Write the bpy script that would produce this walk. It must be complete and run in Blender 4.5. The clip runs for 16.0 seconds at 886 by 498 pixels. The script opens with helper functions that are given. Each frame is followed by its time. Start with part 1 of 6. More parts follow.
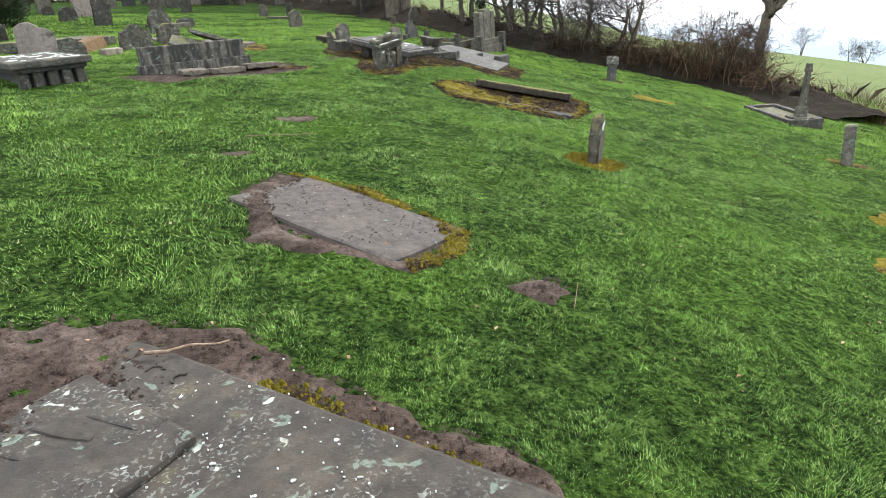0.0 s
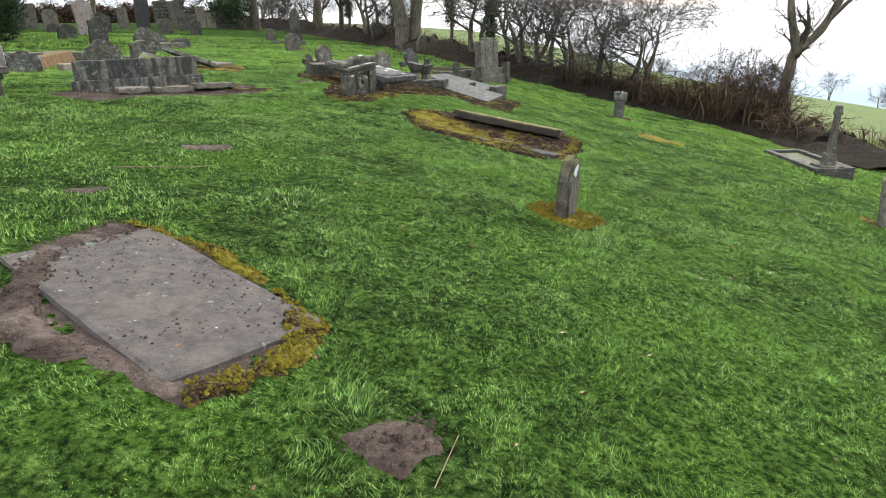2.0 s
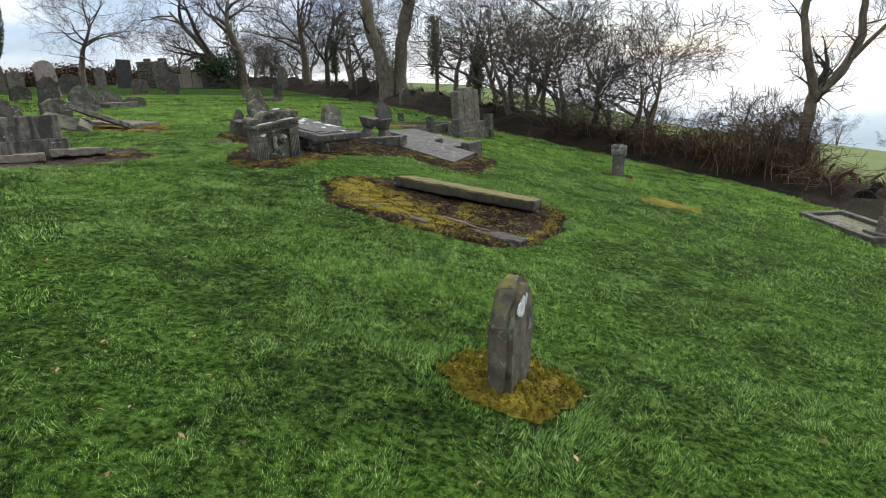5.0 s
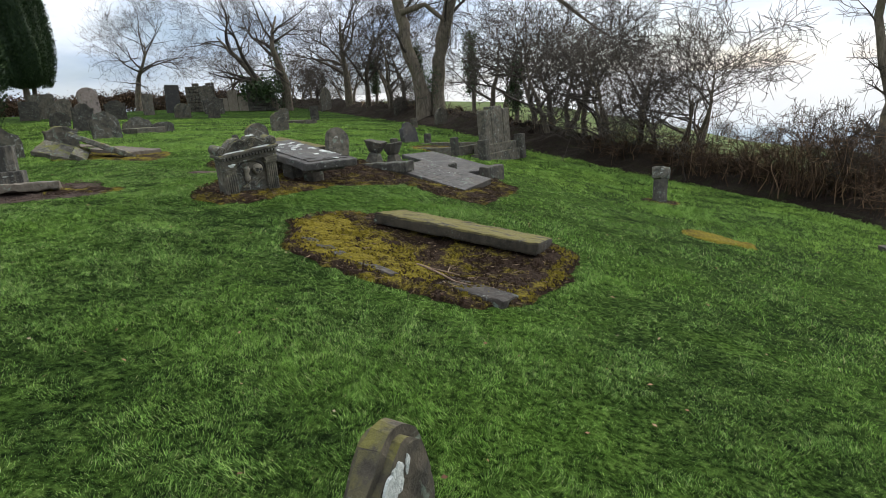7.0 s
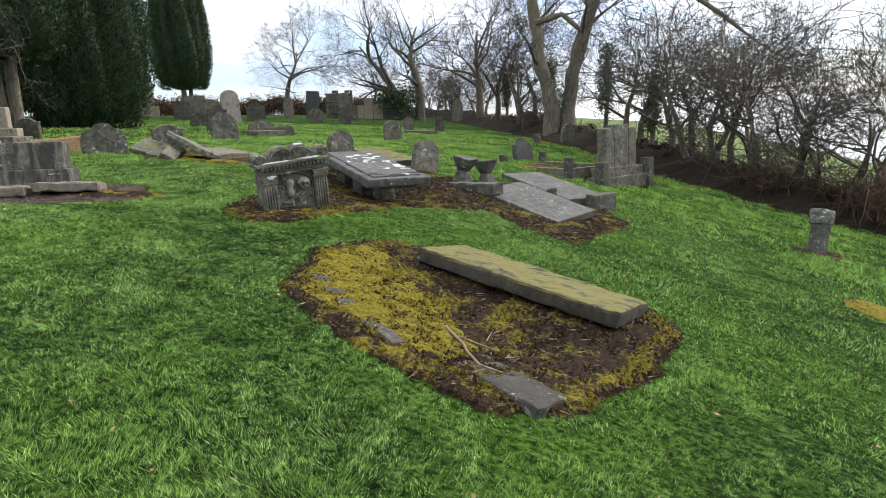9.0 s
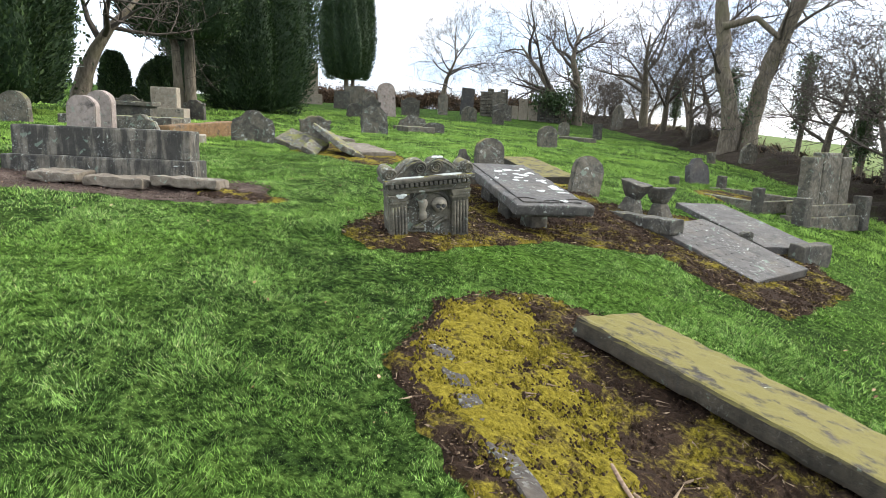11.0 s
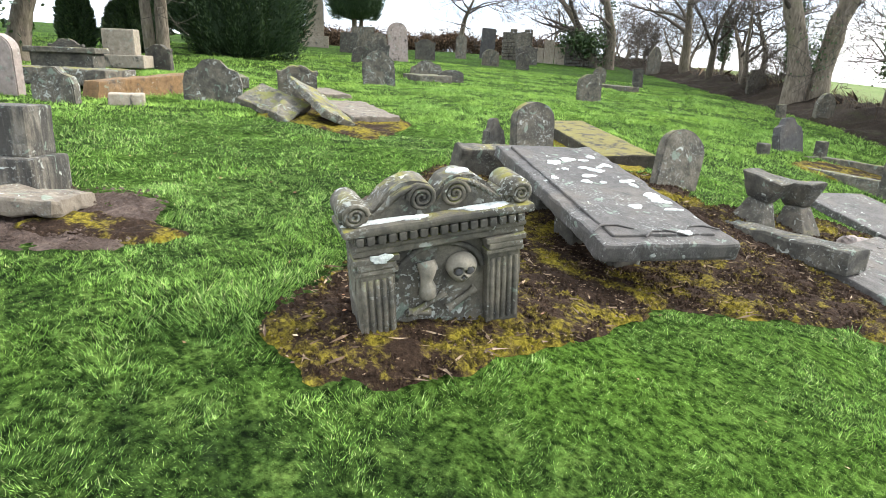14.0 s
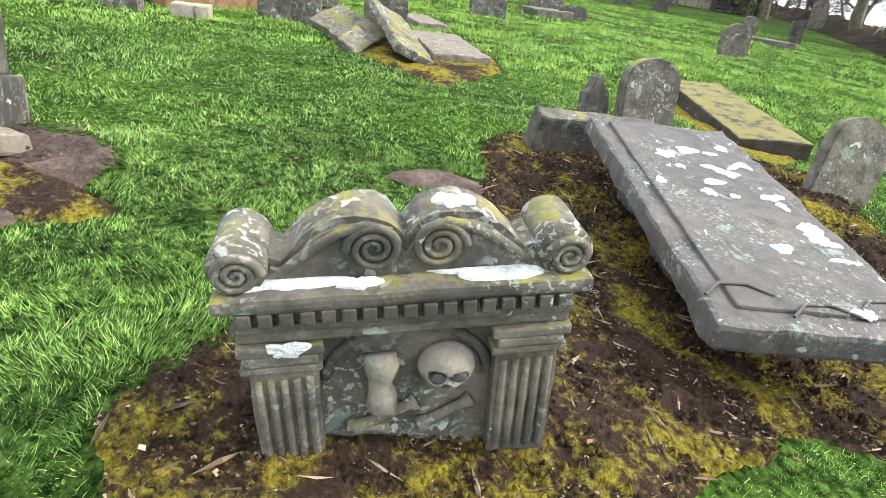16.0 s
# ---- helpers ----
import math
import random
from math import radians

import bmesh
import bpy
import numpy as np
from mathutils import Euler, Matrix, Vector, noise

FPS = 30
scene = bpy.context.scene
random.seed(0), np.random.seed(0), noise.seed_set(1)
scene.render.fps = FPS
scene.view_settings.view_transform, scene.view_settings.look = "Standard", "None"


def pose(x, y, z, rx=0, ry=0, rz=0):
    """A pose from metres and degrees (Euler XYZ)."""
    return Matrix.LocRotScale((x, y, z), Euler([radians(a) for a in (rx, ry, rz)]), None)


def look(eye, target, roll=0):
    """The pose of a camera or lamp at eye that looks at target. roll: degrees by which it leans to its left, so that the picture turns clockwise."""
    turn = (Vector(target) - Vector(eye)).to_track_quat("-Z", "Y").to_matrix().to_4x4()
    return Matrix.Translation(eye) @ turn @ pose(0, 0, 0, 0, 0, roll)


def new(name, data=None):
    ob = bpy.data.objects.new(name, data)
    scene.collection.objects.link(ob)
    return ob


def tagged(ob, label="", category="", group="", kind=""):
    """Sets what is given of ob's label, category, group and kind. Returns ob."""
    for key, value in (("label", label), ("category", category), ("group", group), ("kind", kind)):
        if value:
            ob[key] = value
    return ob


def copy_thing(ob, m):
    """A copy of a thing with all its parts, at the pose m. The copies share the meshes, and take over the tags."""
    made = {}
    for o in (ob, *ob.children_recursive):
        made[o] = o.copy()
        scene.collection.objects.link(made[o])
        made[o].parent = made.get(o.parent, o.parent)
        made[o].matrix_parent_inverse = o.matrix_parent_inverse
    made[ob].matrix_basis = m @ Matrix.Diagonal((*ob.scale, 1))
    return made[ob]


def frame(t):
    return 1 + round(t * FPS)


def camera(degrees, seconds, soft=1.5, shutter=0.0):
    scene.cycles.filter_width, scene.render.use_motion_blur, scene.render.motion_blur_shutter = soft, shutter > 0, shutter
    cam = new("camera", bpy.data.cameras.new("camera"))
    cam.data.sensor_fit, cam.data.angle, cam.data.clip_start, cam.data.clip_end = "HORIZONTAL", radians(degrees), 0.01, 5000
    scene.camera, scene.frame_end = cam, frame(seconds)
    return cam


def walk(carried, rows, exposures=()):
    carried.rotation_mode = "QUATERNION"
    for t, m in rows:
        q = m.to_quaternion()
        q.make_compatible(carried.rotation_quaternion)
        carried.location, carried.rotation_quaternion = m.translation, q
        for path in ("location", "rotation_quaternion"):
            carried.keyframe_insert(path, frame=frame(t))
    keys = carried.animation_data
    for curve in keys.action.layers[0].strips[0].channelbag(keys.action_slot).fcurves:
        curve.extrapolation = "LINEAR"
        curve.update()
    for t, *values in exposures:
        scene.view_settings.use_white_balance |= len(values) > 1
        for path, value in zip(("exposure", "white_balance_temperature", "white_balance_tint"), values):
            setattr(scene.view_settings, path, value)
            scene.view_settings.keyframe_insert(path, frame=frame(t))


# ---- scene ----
cam = camera(72.0, 16.0, soft=0.7)
PATH = [
    (0, (0.346, -0.150, 1.024), (0.270, 1.461, 0.319), -3.0),
    (0.5, (0.655, 0.074, 0.950), (0.623, 1.691, 0.257), -3.4),
    (1, (0.884, 0.411, 0.868), (0.849, 2.033, 0.186), -3.5),
    (1.5, (1.028, 0.913, 0.825), (0.928, 2.545, 0.174), -2.2),
    (2, (1.126, 1.348, 0.751), (0.998, 2.989, 0.128), -1.2),
    (2.5, (1.187, 1.776, 0.726), (1.045, 3.420, 0.113), -1.2),
    (3, (1.264, 2.187, 0.687), (1.110, 3.832, 0.081), -1.3),
    (3.5, (1.388, 2.513, 0.673), (1.249, 4.162, 0.072), -1.3),
    (4, (1.540, 3.090, 0.605), (1.430, 4.754, 0.045), -2.0),
    (6.3, (2.182, 4.870, 0.504), (1.931, 6.555, 0.062), -3.9),
    (6.5, (2.253, 4.988, 0.516), (1.991, 6.671, 0.075), -4.0),
    (7, (2.370, 5.365, 0.479), (2.064, 7.045, 0.053), -3.8),
    (7.5, (2.493, 5.735, 0.452), (2.154, 7.410, 0.033), -3.9),
    (8, (2.644, 6.108, 0.437), (2.274, 7.778, 0.027), -3.6),
    (8.5, (2.741, 6.473, 0.428), (2.250, 8.117, 0.037), -2.5),
    (9, (2.682, 6.901, 0.414), (2.018, 8.488, 0.042), -1.4),
    (9.5, (2.610, 7.227, 0.451), (1.813, 8.752, 0.080), -0.8),
    (10, (2.422, 7.479, 0.476), (1.528, 8.950, 0.105), -0.3),
    (10.2, (2.363, 7.582, 0.507), (1.423, 9.024, 0.143), -0.0),
    (12.3, (1.081, 8.994, 0.532), (0.051, 10.364, 0.131), 3.2),
    (12.5, (0.954, 9.169, 0.532), (-0.075, 10.535, 0.119), 2.9),
    (13, (0.744, 9.471, 0.566), (-0.259, 10.835, 0.084), 2.3),
    (13.5, (0.507, 9.828, 0.587), (-0.490, 11.184, 0.072), 1.9),
    (14, (0.363, 10.162, 0.614), (-0.653, 11.498, 0.084), 2.3),
    (14.5, (0.182, 10.575, 0.671), (-0.855, 11.881, 0.110), 3.3),
    (15, (0.051, 10.830, 0.674), (-1.011, 12.093, 0.064), 4.6),
    (15.5, (-0.105, 11.076, 0.641), (-1.224, 12.261, -0.024), 5.9),
    (16, (-0.172, 11.253, 0.615), (-1.343, 12.353, -0.104), 6.6),
]
EXPOSURE = [(0, 1.2), (2.5, 1.05), (4, 0.9), (6.3, 0.18), (7.5, 0.46), (8.5, 0.75), (10, 1.1), (12.5, 1.42), (14, 1.66), (16, 1.75)]
walk(cam, [(t, look(eye, target, roll)) for t, eye, target, roll in PATH], EXPOSURE)

# ---- light ----
world = bpy.data.worlds.new("sky")
scene.world = world
world.use_nodes = True
wn, wl = world.node_tree.nodes, world.node_tree.links
wn.clear()
SUN_EL, SUN_AZ = radians(34), radians(40)
w_out = wn.new("ShaderNodeOutputWorld")
w_bg = wn.new("ShaderNodeBackground")
w_sky = wn.new("ShaderNodeTexSky")
w_sky.sky_type = "NISHITA"
w_sky.sun_disc = False
w_sky.sun_elevation, w_sky.sun_rotation = SUN_EL, SUN_AZ
w_co = wn.new("ShaderNodeTexCoord")
w_map = wn.new("ShaderNodeMapping")
w_map.inputs["Scale"].default_value = (1.0, 1.0, 3.2)
w_noise = wn.new("ShaderNodeTexNoise")
w_noise.inputs["Scale"].default_value = 2.1
w_noise.inputs["Detail"].default_value = 7.0
w_noise.inputs["Roughness"].default_value = 0.55
w_ramp = wn.new("ShaderNodeValToRGB")
w_ramp.color_ramp.elements[0].position, w_ramp.color_ramp.elements[1].position = 0.36, 0.62
w_mix = wn.new("ShaderNodeMix")
w_mix.data_type = "RGBA"
w_sep = wn.new("ShaderNodeSeparateXYZ")
wl.new(w_co.outputs["Generated"], w_sep.inputs[0])
w_zen = wn.new("ShaderNodeValToRGB")
w_zen.color_ramp.elements[0].position, w_zen.color_ramp.elements[1].position = 0.0, 0.75
w_zen.color_ramp.elements[0].color, w_zen.color_ramp.elements[1].color = (0.34, 0.36, 0.392, 1), (1.06, 1.04, 1.0, 1)
wl.new(w_sep.outputs["Z"], w_zen.inputs["Fac"])
w_puff = wn.new("ShaderNodeTexNoise")
w_puff.inputs["Scale"].default_value, w_puff.inputs["Detail"].default_value = 4.5, 6.0
wl.new(w_map.outputs["Vector"], w_puff.inputs["Vector"])
w_puffr = wn.new("ShaderNodeValToRGB")
w_puffr.color_ramp.elements[0].position, w_puffr.color_ramp.elements[1].position = 0.35, 0.65
w_puffr.color_ramp.elements[0].color, w_puffr.color_ramp.elements[1].color = (0.56, 0.67, 0.85, 1), (1.16, 1.16, 1.16, 1)
wl.new(w_puff.outputs["Fac"], w_puffr.inputs["Fac"])
w_mul = wn.new("ShaderNodeMix")
w_mul.data_type, w_mul.blend_type = "RGBA", "MULTIPLY"
w_mul.inputs[0].default_value = 1.0
wl.new(w_zen.outputs["Color"], w_mul.inputs[6])
wl.new(w_puffr.outputs["Color"], w_mul.inputs[7])
w_gain = wn.new("ShaderNodeMix")
w_gain.data_type, w_gain.blend_type = "RGBA", "MULTIPLY"
w_gain.inputs[0].default_value = 1.0
w_gain.inputs[7].default_value = (18.6, 18.9, 19.4, 1)
wl.new(w_mul.outputs[2], w_gain.inputs[6])
wl.new(w_gain.outputs[2], w_mix.inputs[7])
wl.new(w_co.outputs["Generated"], w_map.inputs["Vector"])
wl.new(w_map.outputs["Vector"], w_noise.inputs["Vector"])
wl.new(w_noise.outputs["Fac"], w_ramp.inputs["Fac"])
w_add = wn.new("ShaderNodeMath")
w_add.operation = "MULTIPLY_ADD"
w_add.inputs[1].default_value, w_add.inputs[2].default_value = 0.62, 0.38
wl.new(w_ramp.outputs["Color"], w_add.inputs[0])
wl.new(w_add.outputs[0], w_mix.inputs[0])
wl.new(w_sky.outputs["Color"], w_mix.inputs[6])
wl.new(w_mix.outputs[2], w_bg.inputs["Color"])
wl.new(w_bg.outputs["Background"], w_out.inputs["Surface"])
w_bg.inputs["Strength"].default_value = 0.1

sun = new("sun", bpy.data.lights.new("sun", "SUN"))
sun.data.energy, sun.data.angle, sun.data.color = 2.2, radians(10), (1.0, 0.95, 0.87)
SUN_DIR = Vector((math.sin(SUN_AZ) * math.cos(SUN_EL), math.cos(SUN_AZ) * math.cos(SUN_EL), math.sin(SUN_EL)))
sun.matrix_world = look(SUN_DIR * 50, (0, 0, 0))


# ---- materials ----
def nodes_of(name, rough=0.9, spec=0.3):
    m = bpy.data.materials.new(name)
    m.use_nodes = True
    nt = m.node_tree
    b = nt.nodes["Principled BSDF"]
    b.inputs["Roughness"].default_value = rough
    b.inputs["Specular IOR Level"].default_value = spec
    return m, nt, b


def noise_node(nt, vec, scale, detail=5.0, rough=0.55, dist=0.0):
    n = nt.nodes.new("ShaderNodeTexNoise")
    n.inputs["Scale"].default_value = scale
    n.inputs["Detail"].default_value = detail
    n.inputs["Roughness"].default_value = rough
    n.inputs["Distortion"].default_value = dist
    nt.links.new(vec, n.inputs["Vector"])
    return n.outputs["Fac"]


def ramp(nt, fac, stops):
    r = nt.nodes.new("ShaderNodeValToRGB")
    e = r.color_ramp.elements
    while len(e) < len(stops):
        e.new(0.5)
    for k, (p, c) in enumerate(stops):
        e[k].position = p
        e[k].color = (*c, 1) if len(c) == 3 else c
    nt.links.new(fac, r.inputs["Fac"])
    return r.outputs["Color"]


def mask(nt, fac, lo, hi):
    return ramp(nt, fac, [(lo, (0, 0, 0)), (hi, (1, 1, 1))])


def mixc(nt, fac, a, b, mode="MIX"):
    m = nt.nodes.new("ShaderNodeMix")
    m.data_type, m.blend_type = "RGBA", mode
    for sock, v in ((m.inputs[0], fac), (m.inputs[6], a), (m.inputs[7], b)):
        if isinstance(v, (int, float)):
            sock.default_value = v
        elif isinstance(v, tuple):
            sock.default_value = (*v, 1)
        else:
            nt.links.new(v, sock)
    return m.outputs[2]


def mathn(nt, op, a, b):
    m = nt.nodes.new("ShaderNodeMath")
    m.operation = op
    for sock, v in ((m.inputs[0], a), (m.inputs[1], b)):
        if isinstance(v, (int, float)):
            sock.default_value = v
        else:
            nt.links.new(v, sock)
    return m.outputs[0]


def bump(nt, b, height, dist, strength=1.0):
    n = nt.nodes.new("ShaderNodeBump")
    n.inputs["Distance"].default_value = dist
    n.inputs["Strength"].default_value = strength
    nt.links.new(height, n.inputs["Height"])
    nt.links.new(n.outputs["Normal"], b.inputs["Normal"])


def place_vec(nt):
    """World position, moved by each object's own random number so that repeats differ."""
    g = nt.nodes.new("ShaderNodeNewGeometry")
    return g.outputs["Position"], g


def stone_material(name, light, dark, stain=0.45, lichen=0.5, moss=0.3, warm=(0.15, 0.12, 0.085), streak=False, rough=0.92, green=(0.19, 0.17, 0.025)):
    m, nt, b = nodes_of(name, rough, 0.3)
    p, g = place_vec(nt)
    big = noise_node(nt, p, 2.6, 6, 0.6)
    mid = noise_node(nt, p, 13, 6, 0.65)
    fine = noise_node(nt, p, 85, 4, 0.7)
    c = mixc(nt, mask(nt, mid, 0.3, 0.7), dark, light)
    c = mixc(nt, mathn(nt, "MULTIPLY", mask(nt, big, 0.5, 0.75), 0.4), c, warm)
    if streak:
        mp = nt.nodes.new("ShaderNodeMapping")
        mp.inputs["Scale"].default_value = (7, 7, 1.1)
        nt.links.new(p, mp.inputs["Vector"])
        s = noise_node(nt, mp.outputs["Vector"], 1.6, 5, 0.6)
        c = mixc(nt, mathn(nt, "MULTIPLY", mask(nt, s, 0.4, 0.54), 0.85), c, (0.026, 0.025, 0.022))
    st = noise_node(nt, p, 5.5, 7, 0.65, 0.4)
    c = mixc(nt, mathn(nt, "MULTIPLY", mask(nt, st, 0.62 - 0.25 * stain, 0.68), 0.85), c, (0.032, 0.031, 0.027))
    li = noise_node(nt, p, 17, 3, 0.45, 0.8)
    li2 = noise_node(nt, p, 3.3, 2, 0.5)
    lm = mathn(nt, "MULTIPLY", mask(nt, li, 0.72 - 0.16 * lichen, 0.75 - 0.16 * lichen), mask(nt, li2, 0.42, 0.55))
    c = mixc(nt, mathn(nt, "MULTIPLY", lm, 0.7), c, (0.46, 0.48, 0.42))
    sp1 = noise_node(nt, p, 55, 3, 0.5, 0.5)
    c = mixc(nt, mathn(nt, "MULTIPLY", mathn(nt, "MULTIPLY", mask(nt, sp1, 0.6 - 0.06 * lichen, 0.63 - 0.06 * lichen), mask(nt, li2, 0.46, 0.6)), 0.5 * min(1, lichen * 1.4)), c, (0.42, 0.44, 0.4))
    lg = noise_node(nt, p, 9, 4, 0.6, 0.5)
    c = mixc(nt, mathn(nt, "MULTIPLY", mask(nt, lg, 0.66 - 0.1 * lichen, 0.7 - 0.1 * lichen), 0.5), c, (0.2, 0.26, 0.2))
    sx = nt.nodes.new("ShaderNodeSeparateXYZ")
    nt.links.new(g.outputs["Normal"], sx.inputs[0])
    mo = noise_node(nt, p, 6.5, 6, 0.65)
    up = mask(nt, sx.outputs["Z"], 0.35, 0.8)
    mm = mathn(nt, "MULTIPLY", up, mask(nt, mo, 0.66 - 0.3 * moss, 0.78 - 0.3 * moss))
    c = mixc(nt, mathn(nt, "MULTIPLY", mm, min(1, moss * 1.6)), c, green)
    c = mixc(nt, 0.35, c, ramp(nt, fine, [(0.25, (0.25, 0.25, 0.25)), (0.75, (1.0, 1.0, 1.0))]), "MULTIPLY")
    nt.links.new(c, b.inputs["Base Color"])
    h = mathn(nt, "ADD", mathn(nt, "MULTIPLY", mid, 0.8), mathn(nt, "MULTIPLY", fine, 0.35))
    bump(nt, b, h, 0.012, 0.8)
    return m


STONE_GREY = stone_material("weathered_grey_sandstone", (0.172, 0.152, 0.114), (0.05, 0.046, 0.032), 0.6, 0.38, 0.6, green=(0.12, 0.12, 0.03))
STONE_DARK = stone_material("blackened_sandstone", (0.124, 0.112, 0.0865), (0.032, 0.03, 0.023), 0.85, 0.3, 0.35)
STONE_PALE = stone_material("pale_sandstone", (0.342, 0.295, 0.223), (0.196, 0.163, 0.119), 0.2, 0.3, 0.15)
STONE_PINK = stone_material("pinkish_sandstone", (0.33, 0.27, 0.235), (0.2, 0.165, 0.145), 0.3, 0.3, 0.1)
STONE_BROWN = stone_material("brown_bedded_sandstone", (0.208, 0.124, 0.0538), (0.0971, 0.0558, 0.0245), 0.3, 0.2, 0.1)
STONE_STREAK = stone_material("streaked_sandstone", (0.2, 0.182, 0.145), (0.095, 0.085, 0.067), 0.45, 0.3, 0.1, streak=True)
# Stone base darkened to carry the shade on the tomb slab's front
STONE_MOSSY = stone_material("moss_topped_sandstone", (0.05, 0.041, 0.027), (0.018, 0.015, 0.01), 0.25, 0.1, 0.95, green=(0.128, 0.11, 0.028))
STONE_SLAB = stone_material("trodden_grey_slab", (0.068, 0.057, 0.046), (0.03, 0.025, 0.02), 0.45, 0.35, 0.15)
STONE_POST = stone_material("mossy_olive_brown_stone", (0.12, 0.102, 0.07), (0.042, 0.036, 0.026), 0.55, 0.3, 0.75, green=(0.13, 0.12, 0.03))
STONE_WARM = stone_material("warm_grey_flagstone", (0.19, 0.158, 0.118), (0.085, 0.07, 0.053), 0.25, 0.25, 0.15)
STONE_RELIEF = stone_material("worn_carved_sandstone", (0.24, 0.215, 0.165), (0.13, 0.115, 0.088), 0.15, 0.1, 0.05)
STONE_WORN = stone_material("worn_pinkish_grey_slab", (0.1, 0.084, 0.072), (0.048, 0.04, 0.034), 0.2, 0.1, 0.02)
STONE_BLUE = stone_material("grey_slate_slab", (0.085, 0.077, 0.068), (0.042, 0.038, 0.034), 0.3, 0.35, 0.1, rough=0.75)
STONE_LICHEN = stone_material("lichen_spotted_sandstone", (0.17, 0.152, 0.112), (0.05, 0.045, 0.034), 0.85, 0.6, 0.6, green=(0.16, 0.145, 0.028))
# Dark granite; also the painted shade in skull hollows and a tomb recess
STONE_BLACK = stone_material("dark_granite_and_shade", (0.0714, 0.0686, 0.0648), (0.0357, 0.0343, 0.0324), 0.2, 0.1, 0.05)

m, nt, b = nodes_of("turf", 0.97, 0.02)
p, g = place_vec(nt)
n1, n2, n3 = noise_node(nt, p, 0.55, 5, 0.6), noise_node(nt, p, 7, 8, 0.75), noise_node(nt, p, 60, 4, 0.7)
# Base kept dark as painted shade between blades; noise deepens gaps, lifts clumps
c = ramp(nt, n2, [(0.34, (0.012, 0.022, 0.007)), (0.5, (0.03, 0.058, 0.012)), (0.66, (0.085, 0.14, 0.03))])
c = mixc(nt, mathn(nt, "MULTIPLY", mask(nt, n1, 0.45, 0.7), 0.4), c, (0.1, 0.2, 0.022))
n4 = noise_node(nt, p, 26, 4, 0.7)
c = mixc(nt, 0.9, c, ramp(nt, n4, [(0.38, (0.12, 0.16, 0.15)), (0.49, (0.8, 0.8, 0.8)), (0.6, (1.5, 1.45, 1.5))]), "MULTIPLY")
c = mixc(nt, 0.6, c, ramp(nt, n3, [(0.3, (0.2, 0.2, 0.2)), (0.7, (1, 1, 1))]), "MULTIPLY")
nt.links.new(c, b.inputs["Base Color"])
bump(nt, b, mathn(nt, "ADD", n3, mathn(nt, "ADD", n2, n4)), 0.035, 0.8)
TURF = m

m, nt, b = nodes_of("grass_blade", 0.8, 0.06)
p, g = place_vec(nt)
patch_n = noise_node(nt, p, 0.8, 4, 0.6)
# Blade tones vary at random; the pale end also stands for highlights
c = ramp(nt, g.outputs["Random Per Island"], [(0.0, (0.03, 0.065, 0.016)), (0.3, (0.105, 0.215, 0.045)), (0.62, (0.23, 0.385, 0.08)), (0.88, (0.325, 0.46, 0.135)), (0.965, (0.4, 0.48, 0.21)), (1.0, (0.5, 0.43, 0.25))])
c = mixc(nt, mathn(nt, "MULTIPLY", mask(nt, patch_n, 0.42, 0.68), 0.45), c, (0.15, 0.29, 0.028))
# Tuft light and shade painted into the blade colour, coarse and fine
tuft_shade_n = noise_node(nt, p, 8, 6, 0.75)
tuft_shade_f = noise_node(nt, p, 26, 4, 0.7)
c = mixc(nt, 0.95, c, ramp(nt, tuft_shade_f, [(0.38, (0.2, 0.25, 0.25)), (0.49, (0.85, 0.85, 0.87)), (0.6, (1.35, 1.32, 1.4))]), "MULTIPLY")
c = mixc(nt, 0.5, c, ramp(nt, tuft_shade_n, [(0.38, (0.28, 0.33, 0.32)), (0.47, (0.85, 0.85, 0.85)), (0.6, (1.3, 1.27, 1.3))]), "MULTIPLY")
nt.links.new(c, b.inputs["Base Color"])
tr = nt.nodes.new("ShaderNodeBsdfTranslucent")
nt.links.new(c, tr.inputs["Color"])
mx = nt.nodes.new("ShaderNodeMixShader")
mx.inputs[0].default_value = 0.18
nt.links.new(b.outputs[0], mx.inputs[1])
nt.links.new(tr.outputs[0], mx.inputs[2])
nt.links.new(mx.outputs[0], nt.nodes["Material Output"].inputs["Surface"])
GRASS = m

m, nt, b = nodes_of("distant_grass_blade", 0.85, 0.04)
p, g = place_vec(nt)
c = ramp(nt, g.outputs["Random Per Island"], [(0.0, (0.14, 0.25, 0.052)), (0.6, (0.205, 0.34, 0.072)), (1.0, (0.275, 0.41, 0.105))])
c = mixc(nt, mathn(nt, "MULTIPLY", mask(nt, noise_node(nt, p, 0.45, 4, 0.6), 0.4, 0.68), 0.5), c, (0.27, 0.4, 0.06))
c = mixc(nt, 0.55, c, ramp(nt, noise_node(nt, p, 3.2, 6, 0.75), [(0.36, (0.35, 0.42, 0.4)), (0.5, (0.9, 0.9, 0.9)), (0.62, (1.2, 1.15, 1.15))]), "MULTIPLY")
nt.links.new(c, b.inputs["Base Color"])
GRASS_FAR = m

m, nt, b = nodes_of("pasture", 0.95, 0.12)
p, g = place_vec(nt)
n1, n2, n3 = noise_node(nt, p, 0.06, 5, 0.6), noise_node(nt, p, 1.5, 6, 0.7), noise_node(nt, p, 9, 5, 0.7)
c = ramp(nt, n2, [(0.3, (0.06, 0.09, 0.022)), (0.7, (0.115, 0.155, 0.04))])
c = mixc(nt, mathn(nt, "MULTIPLY", mask(nt, n1, 0.42, 0.65), 0.5), c, (0.14, 0.15, 0.06))
c = mixc(nt, 0.35, c, ramp(nt, n3, [(0.3, (0.4, 0.4, 0.4)), (0.7, (1, 1, 1))]), "MULTIPLY")
nt.links.new(c, b.inputs["Base Color"])
bump(nt, b, n3, 0.04)
